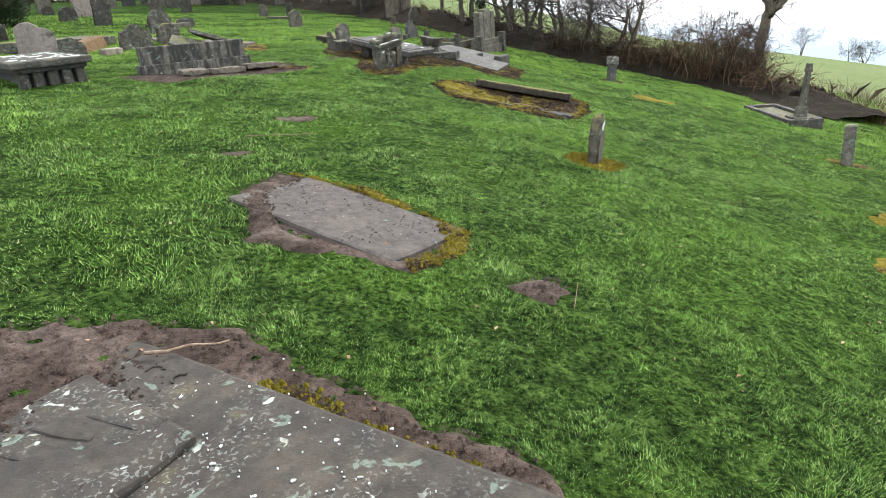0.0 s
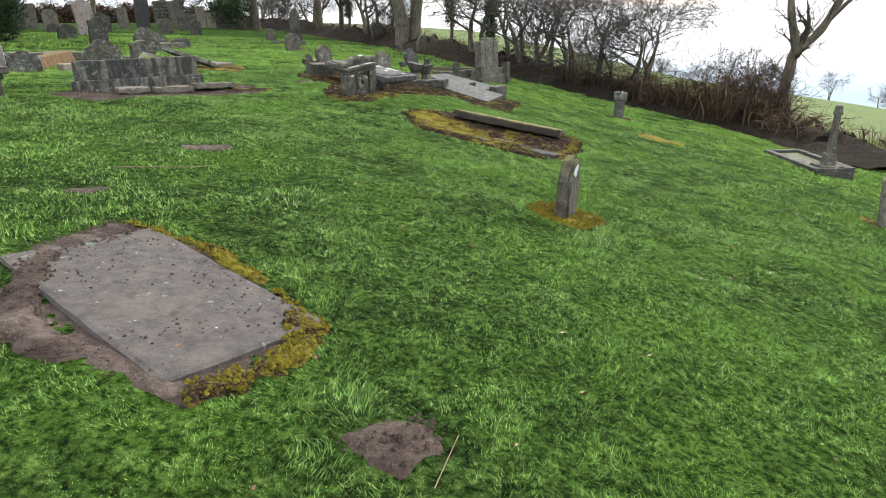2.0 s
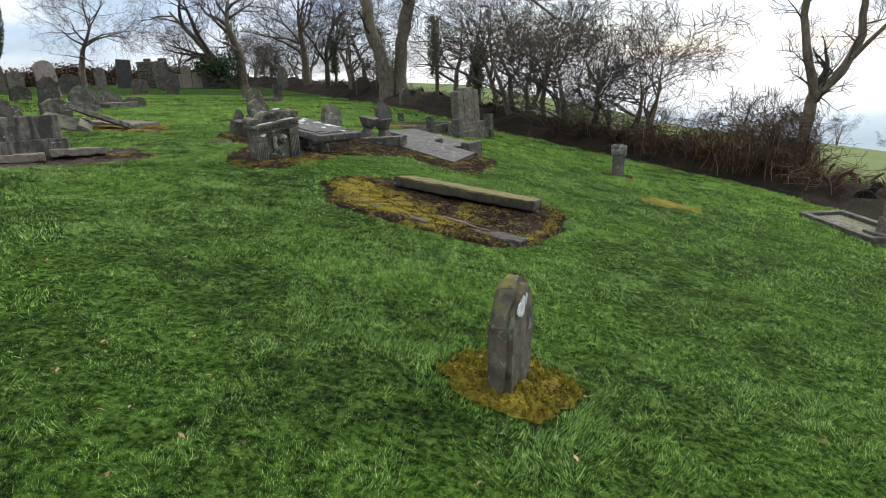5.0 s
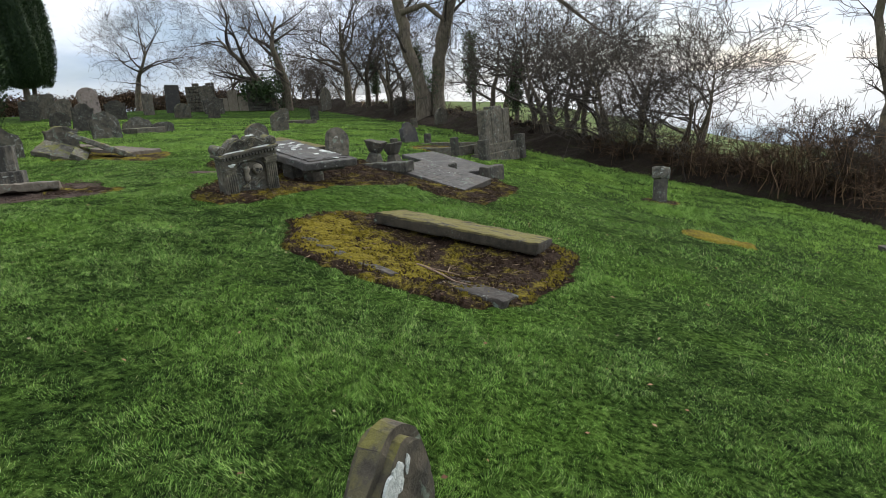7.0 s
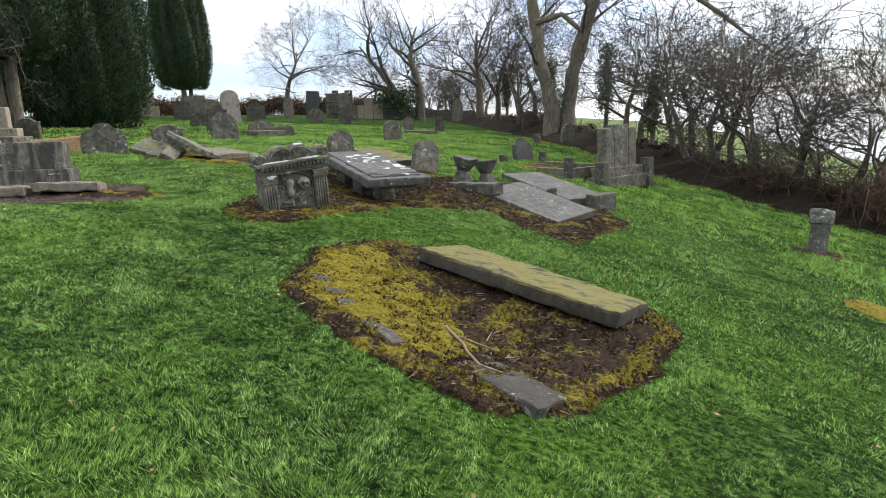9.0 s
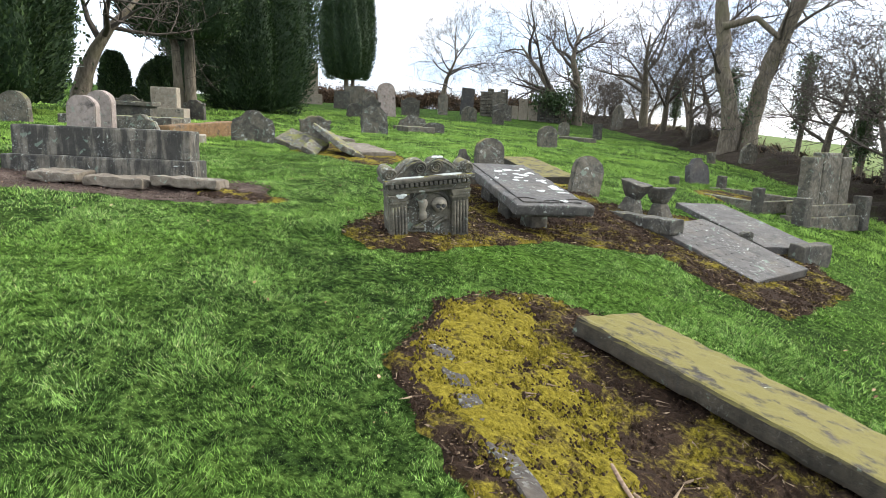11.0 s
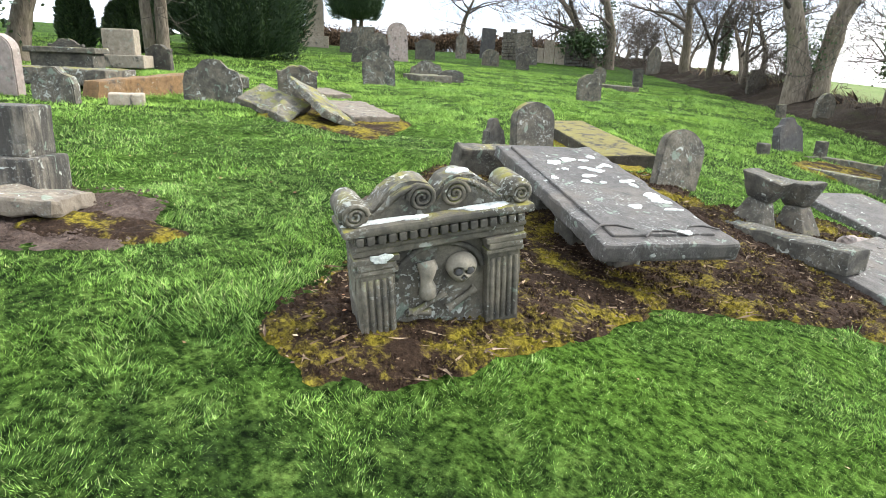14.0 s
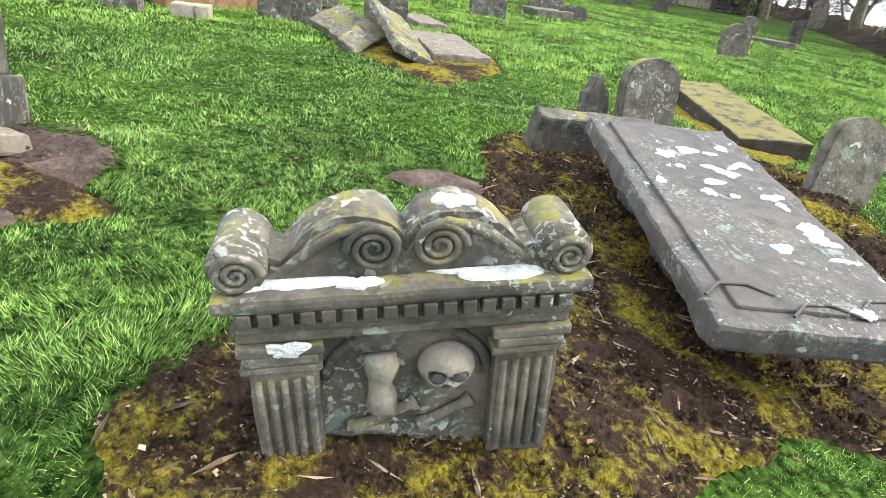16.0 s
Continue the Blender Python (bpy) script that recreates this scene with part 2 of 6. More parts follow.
PASTURE = m

m, nt, b = nodes_of("bare_soil", 0.97, 0.12)
p, g = place_vec(nt)
n1, n2, n3 = noise_node(nt, p, 4, 6, 0.65), noise_node(nt, p, 28, 5, 0.7), noise_node(nt, p, 120, 3, 0.7)
c = ramp(nt, n1, [(0.3, (0.045, 0.031, 0.024)), (0.5, (0.085, 0.06, 0.047)), (0.7, (0.16, 0.122, 0.1))])
c = mixc(nt, 0.7, c, ramp(nt, n2, [(0.3, (0.25, 0.25, 0.25)), (0.65, (1, 1, 1))]), "MULTIPLY")
c = mixc(nt, mathn(nt, "MULTIPLY", mask(nt, n3, 0.6, 0.72), 0.5), c, (0.26, 0.2, 0.15))
nt.links.new(c, b.inputs["Base Color"])
bump(nt, b, mathn(nt, "ADD", n2, mathn(nt, "MULTIPLY", n3, 0.4)), 0.025)
SOIL = m


m, nt, b = nodes_of("leaf_litter", 0.97, 0.1)
p, g = place_vec(nt)
n1, n2 = noise_node(nt, p, 2.5, 6, 0.65), noise_node(nt, p, 40, 5, 0.7)
c = ramp(nt, n2, [(0.3, (0.01, 0.007, 0.005)), (0.55, (0.026, 0.019, 0.013)), (0.8, (0.085, 0.058, 0.036))])
c = mixc(nt, mathn(nt, "MULTIPLY", mask(nt, n1, 0.52, 0.68), 0.5), c, (0.035, 0.042, 0.014))
nt.links.new(c, b.inputs["Base Color"])
bump(nt, b, n2, 0.08)
LITTER = m


def moss_material(name, brown):
    m, nt, b = nodes_of(name, 0.97, 0.08)
    p, g = place_vec(nt)
    n1, n2, n3 = noise_node(nt, p, 3.0, 6, 0.7), noise_node(nt, p, 34, 5, 0.7), noise_node(nt, p, 130, 3, 0.7)
    soil = ramp(nt, n2, [(0.3, (0.014, 0.009, 0.006)), (0.55, (0.036, 0.022, 0.014)), (0.75, (0.085, 0.055, 0.034))])
    mo = ramp(nt, n2, [(0.28, (0.05, 0.042, 0.008)), (0.5, (0.165, 0.132, 0.014)), (0.75, (0.3, 0.245, 0.035))])
    f = mask(nt, mathn(nt, "ADD", mathn(nt, "MULTIPLY", n1, 0.75), mathn(nt, "MULTIPLY", n2, 0.25)), brown - 0.05, brown + 0.05)
    c = mixc(nt, f, soil, mo)
    c = mixc(nt, 0.5, c, ramp(nt, n3, [(0.3, (0.3, 0.3, 0.3)), (0.7, (1, 1, 1))]), "MULTIPLY")
    nt.links.new(c, b.inputs["Base Color"])
    bump(nt, b, mathn(nt, "ADD", n2, mathn(nt, "MULTIPLY", n3, 0.5)), 0.02)
    return m


MOSS_GOLD = moss_material("golden_moss", 0.40)
MOSS_MIX = moss_material("moss_and_peat", 0.50)
MOSS_BROWN = moss_material("peat_with_moss", 0.552)

m, nt, b = nodes_of("bark", 0.95, 0.15)
p, g = place_vec(nt)
mp = nt.nodes.new("ShaderNodeMapping")
mp.inputs["Scale"].default_value = (1, 1, 0.25)
nt.links.new(p, mp.inputs["Vector"])
n1, n2 = noise_node(nt, mp.outputs["Vector"], 14, 6, 0.7), noise_node(nt, p, 1.1, 4, 0.6)
c = ramp(nt, n1, [(0.3, (0.045, 0.036, 0.027)), (0.7, (0.2, 0.168, 0.125))])
c = mixc(nt, mathn(nt, "MULTIPLY", mask(nt, n2, 0.5, 0.65), 0.5), c, (0.1, 0.095, 0.05))
nt.links.new(c, b.inputs["Base Color"])
bump(nt, b, n1, 0.03)
BARK = m

m, nt, b = nodes_of("twig", 0.9, 0.15)
p, g = place_vec(nt)
c = ramp(nt, noise_node(nt, p, 0.7, 4, 0.6), [(0.3, (0.036, 0.03, 0.025)), (0.7, (0.095, 0.08, 0.064))])
nt.links.new(c, b.inputs["Base Color"])
TWIG = m

m, nt, b = nodes_of("dead_stalks", 0.9, 0.15)
p, g = place_vec(nt)
c = ramp(nt, g.outputs["Random Per Island"], [(0.0, (0.03, 0.02, 0.014)), (0.5, (0.09, 0.06, 0.038)), (1.0, (0.26, 0.19, 0.12))])
nt.links.new(c, b.inputs["Base Color"])
STALK = m

m, nt, b = nodes_of("thorn_stem", 0.9, 0.12)
p, g = place_vec(nt)
c = ramp(nt, g.outputs["Random Per Island"], [(0.0, (0.028, 0.018, 0.012)), (0.6, (0.07, 0.043, 0.026)), (1.0, (0.19, 0.125, 0.07))])
nt.links.new(c, b.inputs["Base Color"])
THORN = m

m, nt, b = nodes_of("straw_grass", 0.9, 0.15)
p, g = place_vec(nt)
c = ramp(nt, g.outputs["Random Per Island"], [(0.0, (0.2, 0.15, 0.07)), (0.6, (0.36, 0.28, 0.14)), (1.0, (0.2, 0.2, 0.06))])
nt.links.new(c, b.inputs["Base Color"])
STRAW = m

m, nt, b = nodes_of("yew_needles", 0.6, 0.25)
p, g = place_vec(nt)
c = ramp(nt, g.outputs["Random Per Island"], [(0.0, (0.012, 0.026, 0.01)), (0.7, (0.03, 0.055, 0.018)), (1.0, (0.055, 0.085, 0.025))])
nt.links.new(c, b.inputs["Base Color"])
YEW = m

m, nt, b = nodes_of("ivy_leaf", 0.5, 0.3)
p, g = place_vec(nt)
c = ramp(nt, g.outputs["Random Per Island"], [(0.0, (0.02, 0.04, 0.012)), (1.0, (0.05, 0.085, 0.022))])
nt.links.new(c, b.inputs["Base Color"])
IVY = m

m, nt, b = nodes_of("fallen_leaf", 0.8, 0.2)
p, g = place_vec(nt)
c = ramp(nt, g.outputs["Random Per Island"], [(0.0, (0.1, 0.045, 0.025)), (0.5, (0.24, 0.13, 0.07)), (0.9, (0.3, 0.2, 0.12)), (1.0, (0.36, 0.3, 0.2))])
nt.links.new(c, b.inputs["Base Color"])
LEAF = m

m, nt, b = nodes_of("dry_stick", 0.9, 0.15)
p, g = place_vec(nt)
c = ramp(nt, noise_node(nt, p, 40, 4, 0.6), [(0.3, (0.1, 0.062, 0.042)), (0.7, (0.27, 0.195, 0.135))])
nt.links.new(c, b.inputs["Base Color"])
STICK = m

m, nt, b = nodes_of("white_lichen", 0.95, 0.1)
p, g = place_vec(nt)
c = ramp(nt, noise_node(nt, p, 60, 5, 0.7), [(0.3, (0.3, 0.32, 0.29)), (0.7, (0.62, 0.63, 0.59))])
nt.links.new(c, b.inputs["Base Color"])
bump(nt, b, noise_node(nt, p, 140, 3, 0.7), 0.006)
LICHEN = m


# ---- lie of the land ----
def softplus(v, w):
    return w * np.log1p(np.exp(np.clip(v / w, -40, 40)))


def lattice(ix, iy, seed):
    h = (ix.astype(np.int64) * 374761393 + iy.astype(np.int64) * 668265263 + seed * 982451653) & 0x7FFFFFFF
    h = ((h ^ (h >> 13)) * 1274126177) & 0x7FFFFFFF
    return ((h ^ (h >> 16)) & 0xFFFF) / 65535.0


def vnoise(x, y, size, seed=0):
    """Smooth random heights from 0 to 1 over cells of that size."""
    x, y = np.asarray(x, float) / size, np.asarray(y, float) / size
    ix, iy = np.floor(x), np.floor(y)
    fx, fy = x - ix, y - iy
    fx, fy = fx * fx * (3 - 2 * fx), fy * fy * (3 - 2 * fy)
    a, b_ = lattice(ix, iy, seed), lattice(ix + 1, iy, seed)
    c_, d = lattice(ix, iy + 1, seed), lattice(ix + 1, iy + 1, seed)
    return (a * (1 - fx) + b_ * fx) * (1 - fy) + (c_ * (1 - fx) + d * fx) * fy


def land(x, y):
    x, y = np.asarray(x, float), np.asarray(y, float)
    h = -0.06 * x - 0.08 * (softplus(x + 2.6, 0.9) - 2.65) - 0.05 * (softplus(x, 0.9) - 0.62)
    z = -0.53 - 0.018 * y + h
    z = z - 0.05 * softplus(-x - 24, 3.0)
    z = z - 0.09 * np.exp(-((x - 1.55) ** 2 / 0.55 + (y - 10.65) ** 2 / 0.12)) - 0.16 * np.exp(-((x + 1.25) ** 2 / 0.9 + (y - 13.75) ** 2 / 0.5)) + 0.2 * np.exp(-((x + 1.3) ** 2 / 7 + (y - 14.2) ** 2 / 12)) + 0.16 * np.exp(-((x + 5.5) ** 2 / 14 + (y - 23) ** 2 / 40))
    z = z - 0.06 * softplus(x - 17, 3.0)
    r = np.hypot(x, y - 15)
    z = z + 0.02 * softplus(-0.5 * x + 0.87 * y - 24.6, 3.5)
    fade = 1 / (1 + np.exp(np.clip((r - 240) / 30, -40, 40)))
    far = -130 + 132 / (1 + np.exp(np.clip((x + 10) / 40, -40, 40)))
    z = z * fade + far * (1 - fade)
    near = 1 / (1 + np.exp(np.clip((r - 40) / 5, -40, 40)))
    return z + near * (0.06 * (vnoise(x, y, 1.1, 3) - 0.5) + 0.04 * (vnoise(x, y, 0.4, 4) - 0.5))


def lz(x, y):
    return float(land(x, y))


def axis_values(lo, hi, step, reach):
    mid = list(np.arange(lo, hi + 1e-6, step))
    out, s, v = [], step, hi
    while v < reach:
        s *= 1.16
        v += s
        out.append(v)
    low, s, v = [], step, lo
    while v > -reach:
        s *= 1.16
        v -= s
        low.append(v)
    return np.array(low[::-1] + mid + out)


def mesh_from(name, verts, faces, material, smooth=False):
    me = bpy.data.meshes.new(name)
    me.from_pydata(verts, [], faces)
    me.materials.append(material)
    if smooth:
        me.polygons.foreach_set("use_smooth", [True] * len(me.polygons))
    me.update()
    return me


def tri_mesh(name, verts, sizes, material):
    """A mesh from an array of corners, in runs of the given number of corners per face."""
    me = bpy.data.meshes.new(name)
    nv, nf = len(verts), len(sizes)
    me.vertices.add(nv)
    me.vertices.foreach_set("co", np.asarray(verts, np.float32).ravel())
    me.loops.add(int(sizes.sum()))
    me.loops.foreach_set("vertex_index", np.arange(int(sizes.sum()), dtype=np.int32))
    me.polygons.add(nf)
    me.polygons.foreach_set("loop_start", np.concatenate(([0], np.cumsum(sizes)[:-1])).astype(np.int32))
    me.materials.append(material)
    me.update(calc_edges=True)
    return me


gx, gy = axis_values(-9, 8, 0.14, 2200), axis_values(-2, 19, 0.14, 2200)
GX, GY = np.meshgrid(gx, gy)
GZ = land(GX, GY)
nx, ny = len(gx), len(gy)
idx = np.arange(nx * ny).reshape(ny, nx)
quads = np.stack([idx[:-1, :-1], idx[:-1, 1:], idx[1:, 1:], idx[1:, :-1]], -1).reshape(-1, 4)
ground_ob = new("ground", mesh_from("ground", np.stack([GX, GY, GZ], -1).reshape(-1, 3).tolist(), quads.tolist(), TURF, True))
tagged(ground_ob, "sloping churchyard turf running out into green fields", "ground", kind="structure")


# ---- building helpers ----
def thing(name, x, y, yaw=0, label="", category="", group="", kind="", dz=0.0, rx=0, ry=0):
    e = new(name)
    e.empty_display_size = 0.1
    e.matrix_basis = pose(x, y, lz(x, y) + dz, rx, ry, yaw)
    return tagged(e, label, category, group, kind)


def part(name, bm, material, parent, label="", smooth=False):
    me = bpy.data.meshes.new(name)
    bm.to_mesh(me)
    bm.free()
    me.materials.append(material)
    if smooth:
        me.polygons.foreach_set("use_smooth", [True] * len(me.polygons))
    ob = new(name, me)
    ob.parent = parent
    if label:
        ob["label"] = label
    return ob


def single(name, bm, material, m, label, category, group="", kind="", smooth=False):
    ob = part(name, bm, material, None, "", smooth)
    ob.matrix_basis = m
    return tagged(ob, label, category, group, kind)


def at(x, y, yaw=0, dz=0.0, rx=0, ry=0):
    return pose(x, y, lz(x, y) + dz, rx, ry, yaw)


def jitter(bm, amp, size, seed):
    for v in bm.verts:
        q = v.co / size + Vector((seed * 7.3, seed * 3.1, seed * 5.7))
        v.co += noise.noise_vector(q) * amp + noise.noise_vector(q * 3.1) * amp * 0.4


def box_bm(lx, ly, lz_, cut=0.12, amp=0.006, bev=0.012, seed=1, centre=(0, 0, 0), taper=1.0):
    """A worn stone block standing on z = 0 of its own."""
    bm = bmesh.new()
    bmesh.ops.create_cube(bm, size=1.0)
    for v in bm.verts:
        k = taper if v.co.z > 0 else 1.0
        v.co = Vector((v.co.x * lx * k, v.co.y * ly * k, (v.co.z + 0.5) * lz_))
    if bev:
        bmesh.ops.bevel(bm, geom=bm.edges[:], offset=bev, segments=2, affect="EDGES", profile=0.6)
    if amp:
        for ax, size in ((0, lx), (1, ly), (2, lz_)):
            n = min(24, int(size / cut))
            for k in range(1, n):
                pos = -size / 2 + size * k / n if ax < 2 else size * k / n
                co, no = [0, 0, 0], [0, 0, 0]
                co[ax], no[ax] = pos, 1
                bmesh.ops.bisect_plane(bm, geom=bm.verts[:] + bm.edges[:] + bm.faces[:], plane_co=co, plane_no=no)
        jitter(bm, amp, 0.11, seed)
    bmesh.ops.translate(bm, verts=bm.verts[:], vec=centre)
    return bm


def outline(style, w, h):
    """The right half of a headstone's outline, from the base to the middle of its top."""
    a = w / 2
    if style == "round":
        s = h - a * 0.8
        return [(a, 0), (a, s)] + [(a * math.cos(t), s + a * 0.8 * math.sin(t)) for t in np.linspace(0.15, math.pi / 2, 9)]
    if style == "low":
        s = h * 0.6
        return [(a, 0), (a, s)] + [(a * math.cos(t), s + (h - s) * math.sin(t)) for t in np.linspace(0.15, math.pi / 2, 9)]
    if style == "shoulder":
        s = h * 0.72
        return [(a, 0), (a, s), (a * 0.92, s + 0.03), (a * 0.72, s + 0.02)] + [(a * 0.66 * math.cos(t), s + (h - s) * math.sin(t)) for t in np.linspace(0.2, math.pi / 2, 8)]
    if style == "scroll":
        s = h * 0.78
        return [(a * 0.93, 0), (a * 0.93, s * 0.9), (a, s), (a * 0.95, s + 0.07 * h), (a * 0.75, s + 0.04 * h), (a * 0.6, s + 0.1 * h), (a * 0.4, h * 0.96), (a * 0.2, h), (0, h * 0.97)]
    if style == "pointed":
        return [(a, 0), (a, h * 0.62), (a * 0.85, h * 0.75), (a * 0.5, h * 0.92), (a * 0.2, h * 0.985), (0, h)]
    if style == "jag":
        return [(a, 0), (a * 1.02, h * 0.45), (a * 0.9, h * 0.7), (a * 0.55, h * 0.78), (a * 0.3, h * 0.97), (0, h)]
    return [(a, 0), (a, h * 0.97), (a * 0.9, h), (0, h)]


def headstone_bm(style, w, h, t, seed=1, sink=0.2, bev=0.014, amp=0.006, cut=0.09):
    half = outline(style, w, h)
    pts = half + [(-x, z) for x, z in reversed(half) if x > 1e-4]
    pts = [(x, z if z > 0 else -sink) for x, z in pts]
    bm = bmesh.new()
    f = bm.faces.new([bm.verts.new((x, -t / 2, z)) for x, z in pts])
    ex = bmesh.ops.extrude_face_region(bm, geom=[f])
    bmesh.ops.translate(bm, verts=[v for v in ex["geom"] if isinstance(v, bmesh.types.BMVert)], vec=(0, t, 0))
    bmesh.ops.recalc_face_normals(bm, faces=bm.faces[:])
    rim = [e for e in bm.edges if abs(e.verts[0].co.y - e.verts[1].co.y) < 1e-5]
    bmesh.ops.bevel(bm, geom=rim, offset=bev, segments=2, affect="EDGES")
    if amp:
        n = int(w / cut)
        for k in range(1, n):
            bmesh.ops.bisect_plane(bm, geom=bm.verts[:] + bm.edges[:] + bm.faces[:], plane_co=(-w / 2 + w * k / n, 0, 0), plane_no=(1, 0, 0))
        n = int((h + sink) / cut)
        for k in range(1, n):
            bmesh.ops.bisect_plane(bm, geom=bm.verts[:] + bm.edges[:] + bm.faces[:], plane_co=(0, 0, -sink + (h + sink) * k / n), plane_no=(0, 0, 1))
        jitter(bm, amp, 0.1, seed)
    return bm


def headstone(x, y, w, h, t, style, material, label, yaw=63, rx=0, ry=0, seed=1, group="", cut=0.09):
    return single("headstone", headstone_bm(style, w, h, t, seed, cut=cut), material, at(x, y, yaw, 0, rx, ry), label, "headstone", group)


def merge(bm, other):
    me = bpy.data.meshes.new("tmp")
    other.to_mesh(me)
    other.free()
    bm.from_mesh(me)
    bpy.data.meshes.remove(me)
    return bm


def moved(bm, m):
    bmesh.ops.transform(bm, matrix=m, verts=bm.verts[:])
    return bm


def tube(verts, faces, pts, radii, sides):
    """Adds a tapered tube along pts to the lists."""
    base = len(verts)
    n = len(pts)
    run = pts[-1] - pts[0]
    across = min((Vector((1, 0, 0)), Vector((0, 1, 0)), Vector((0, 0, 1))), key=lambda q: abs(q.dot(run)))
    for k in range(n):
        d = (pts[min(k + 1, n - 1)] - pts[max(k - 1, 0)]).normalized()
        a = d.cross(across)
        a = a.normalized() if a.length > 0.05 else d.orthogonal().normalized()
        b_ = d.cross(a)
        for j in range(sides):
            t = 2 * math.pi * j / sides
            verts.append(pts[k] + (a * math.cos(t) + b_ * math.sin(t)) * radii[k])
    for k in range(n - 1):
        for j in range(sides):
            q, r_ = base + k * sides + j, base + k * sides + (j + 1) % sides
            faces.append((q, r_, r_ + sides, q + sides))
    if sides > 3:
        faces.append(tuple(base + (n - 1) * sides + j for j in range(sides)))


def obj_from(name, verts, faces, material, parent, smooth=True, label=""):
    ob = new(name, mesh_from(name, [tuple(v) for v in verts], faces, material, smooth))
    ob.parent = parent
    if label:
        ob["label"] = label
    return ob


# ---- earth and moss round the graves ----
def inside(poly, x, y):
    """How far each place lies within the outline: metres, negative outside."""
    x, y = np.asarray(x, float), np.asarray(y, float)
    best, odd = np.full(x.shape, 1e9), np.zeros(x.shape, bool)
    for (ax, ay), (bx, by) in zip(poly, poly[1:] + poly[:1]):
        dx, dy = bx - ax, by - ay
        u = np.clip(((x - ax) * dx + (y - ay) * dy) / (dx * dx + dy * dy), 0, 1)
        best = np.minimum(best, np.hypot(x - ax - u * dx, y - ay - u * dy))
        cross = (ay > y) != (by > y)
        odd ^= cross & (x < (bx - ax) * (y - ay) / np.where(by == ay, 1e-9, by - ay) + ax)
    return np.where(odd, best, -best) + 0.09 * (vnoise(x, y, 0.16, 9) - 0.5) + 0.05 * (vnoise(x, y, 0.06, 10) - 0.5)


BARE = []


def earth(name, poly, material, label, rise=0.02, lump=0.02, cell=0.035, hollow=0.0):
    xs, ys = [q[0] for q in poly], [q[1] for q in poly]
    ax, ay = np.arange(min(xs) - 0.2, max(xs) + 0.2, cell), np.arange(min(ys) - 0.2, max(ys) + 0.2, cell)
    X, Y = np.meshgrid(ax, ay)
    D = inside(poly, X, Y)
    s = np.clip((D + 0.03) / 0.1, 0, 1)
    Z = land(X, Y) - 0.03 + s * (0.03 + rise) + s * lump * (vnoise(X, Y, 0.09, 5) + 0.6 * vnoise(X, Y, 0.04, 6) - 0.8) - hollow * np.clip(D / 0.4, 0, 1)
    k = np.arange(X.size).reshape(X.shape)
    q = np.stack([k[:-1, :-1], k[:-1, 1:], k[1:, 1:], k[1:, :-1]], -1).reshape(-1, 4)
    q = q[(D.ravel()[q] > -0.05).any(1)]
    used = np.unique(q)
    remap = np.zeros(X.size, int)
    remap[used] = np.arange(len(used))
    co = np.stack([X, Y, Z], -1).reshape(-1, 3)[used]
    ob = new(name, mesh_from(name, co.tolist(), remap[q].tolist(), material, True))
    BARE.append(poly)
    return tagged(ob, label, "earth" if "soil" in name else "moss", kind="stuff")


def around(cx, cy, rx, ry, yaw, n=12, seed=0, wob=0.12):
    rng = random.Random(seed)
    c, s = math.cos(radians(yaw)), math.sin(radians(yaw))
    out = []
    for k in range(n):
        t = 2 * math.pi * k / n
        q = 1 + rng.uniform(-wob, wob)
        px, py = rx * q * math.cos(t), ry * q * math.sin(t)
        out.append((cx + px * c - py * s, cy + px * s + py * c))
    return out


earth("soil_patch", [(-1.95, 2.2), (-1.33, 2.42), (-0.72, 2.4), (-0.34, 2.12), (0.6, 1.68), (1.2, 0.85), (0.4, 0.2), (-1.2, 0.9), (-2.1, 1.3)], SOIL, "bare trodden soil round a fallen slab", 0.01, 0.025, 0.025)
earth("moss_patch", [(-0.6, 1.98), (-0.4, 2.0), (0.45, 1.55), (0.7, 1.2), (0.3, 1.3), (-0.3, 1.65)], MOSS_MIX, "yellow moss creeping along a slab's edge", 0.022, 0.03, 0.022)
earth("soil_patch", [(-1.5, 4.4), (-1.28, 5.0), (-0.6, 4.8), (0.15, 4.25), (0.42, 3.85), (0.02, 3.15), (-0.4, 3.28), (-1.1, 3.55)], SOIL, "bare soil and mud over a sunken slab", 0.004, 0.014, 0.025)
earth("moss_patch", [(-1.2, 4.97), (-0.6, 4.8), (0.12, 4.25), (0.42, 3.86), (0.25, 3.5), (0.0, 3.2), (-0.1, 3.3), (0.17, 3.75), (0.13, 4.09), (-0.6, 4.65), (-1.15, 4.92)], MOSS_MIX, "golden moss fringe round a sunken slab", 0.03, 0.03, 0.022)
earth("soil_patch", around(0.78, 3.24, 0.24, 0.2, 20, 9, 2), SOIL, "small worn patch of bare soil in turf", 0.012, 0.025, 0.025)
earth("soil_patch", around(-1.9, 5.6, 0.22, 0.15, 20, 9, 3), SOIL, "small worn patch of bare soil in turf", 0.01, 0.02, 0.03)
earth("soil_patch", around(-1.75, 7.4, 0.3, 0.17, 10, 9, 4), SOIL, "small worn patch of bare soil in turf", 0.01, 0.02, 0.03)
earth("moss_patch", around(1.87, 6.9, 0.36, 0.36, 0, 10, 5), MOSS_GOLD, "golden moss ring round a small headstone", 0.02, 0.03, 0.025)
earth("moss_patch", [(0.06, 10.2), (-0.25, 11.1), (0.05, 11.85), (0.6, 11.95), (1.5, 11.95), (2.48, 11.9), (2.68, 11.5), (2.54, 10.6), (2.16, 9.8), (1.81, 9.6), (1.19, 9.66), (0.63, 9.87)], MOSS_BROWN, "golden moss and peat over a sunken grave", 0.025, 0.035, 0.025)
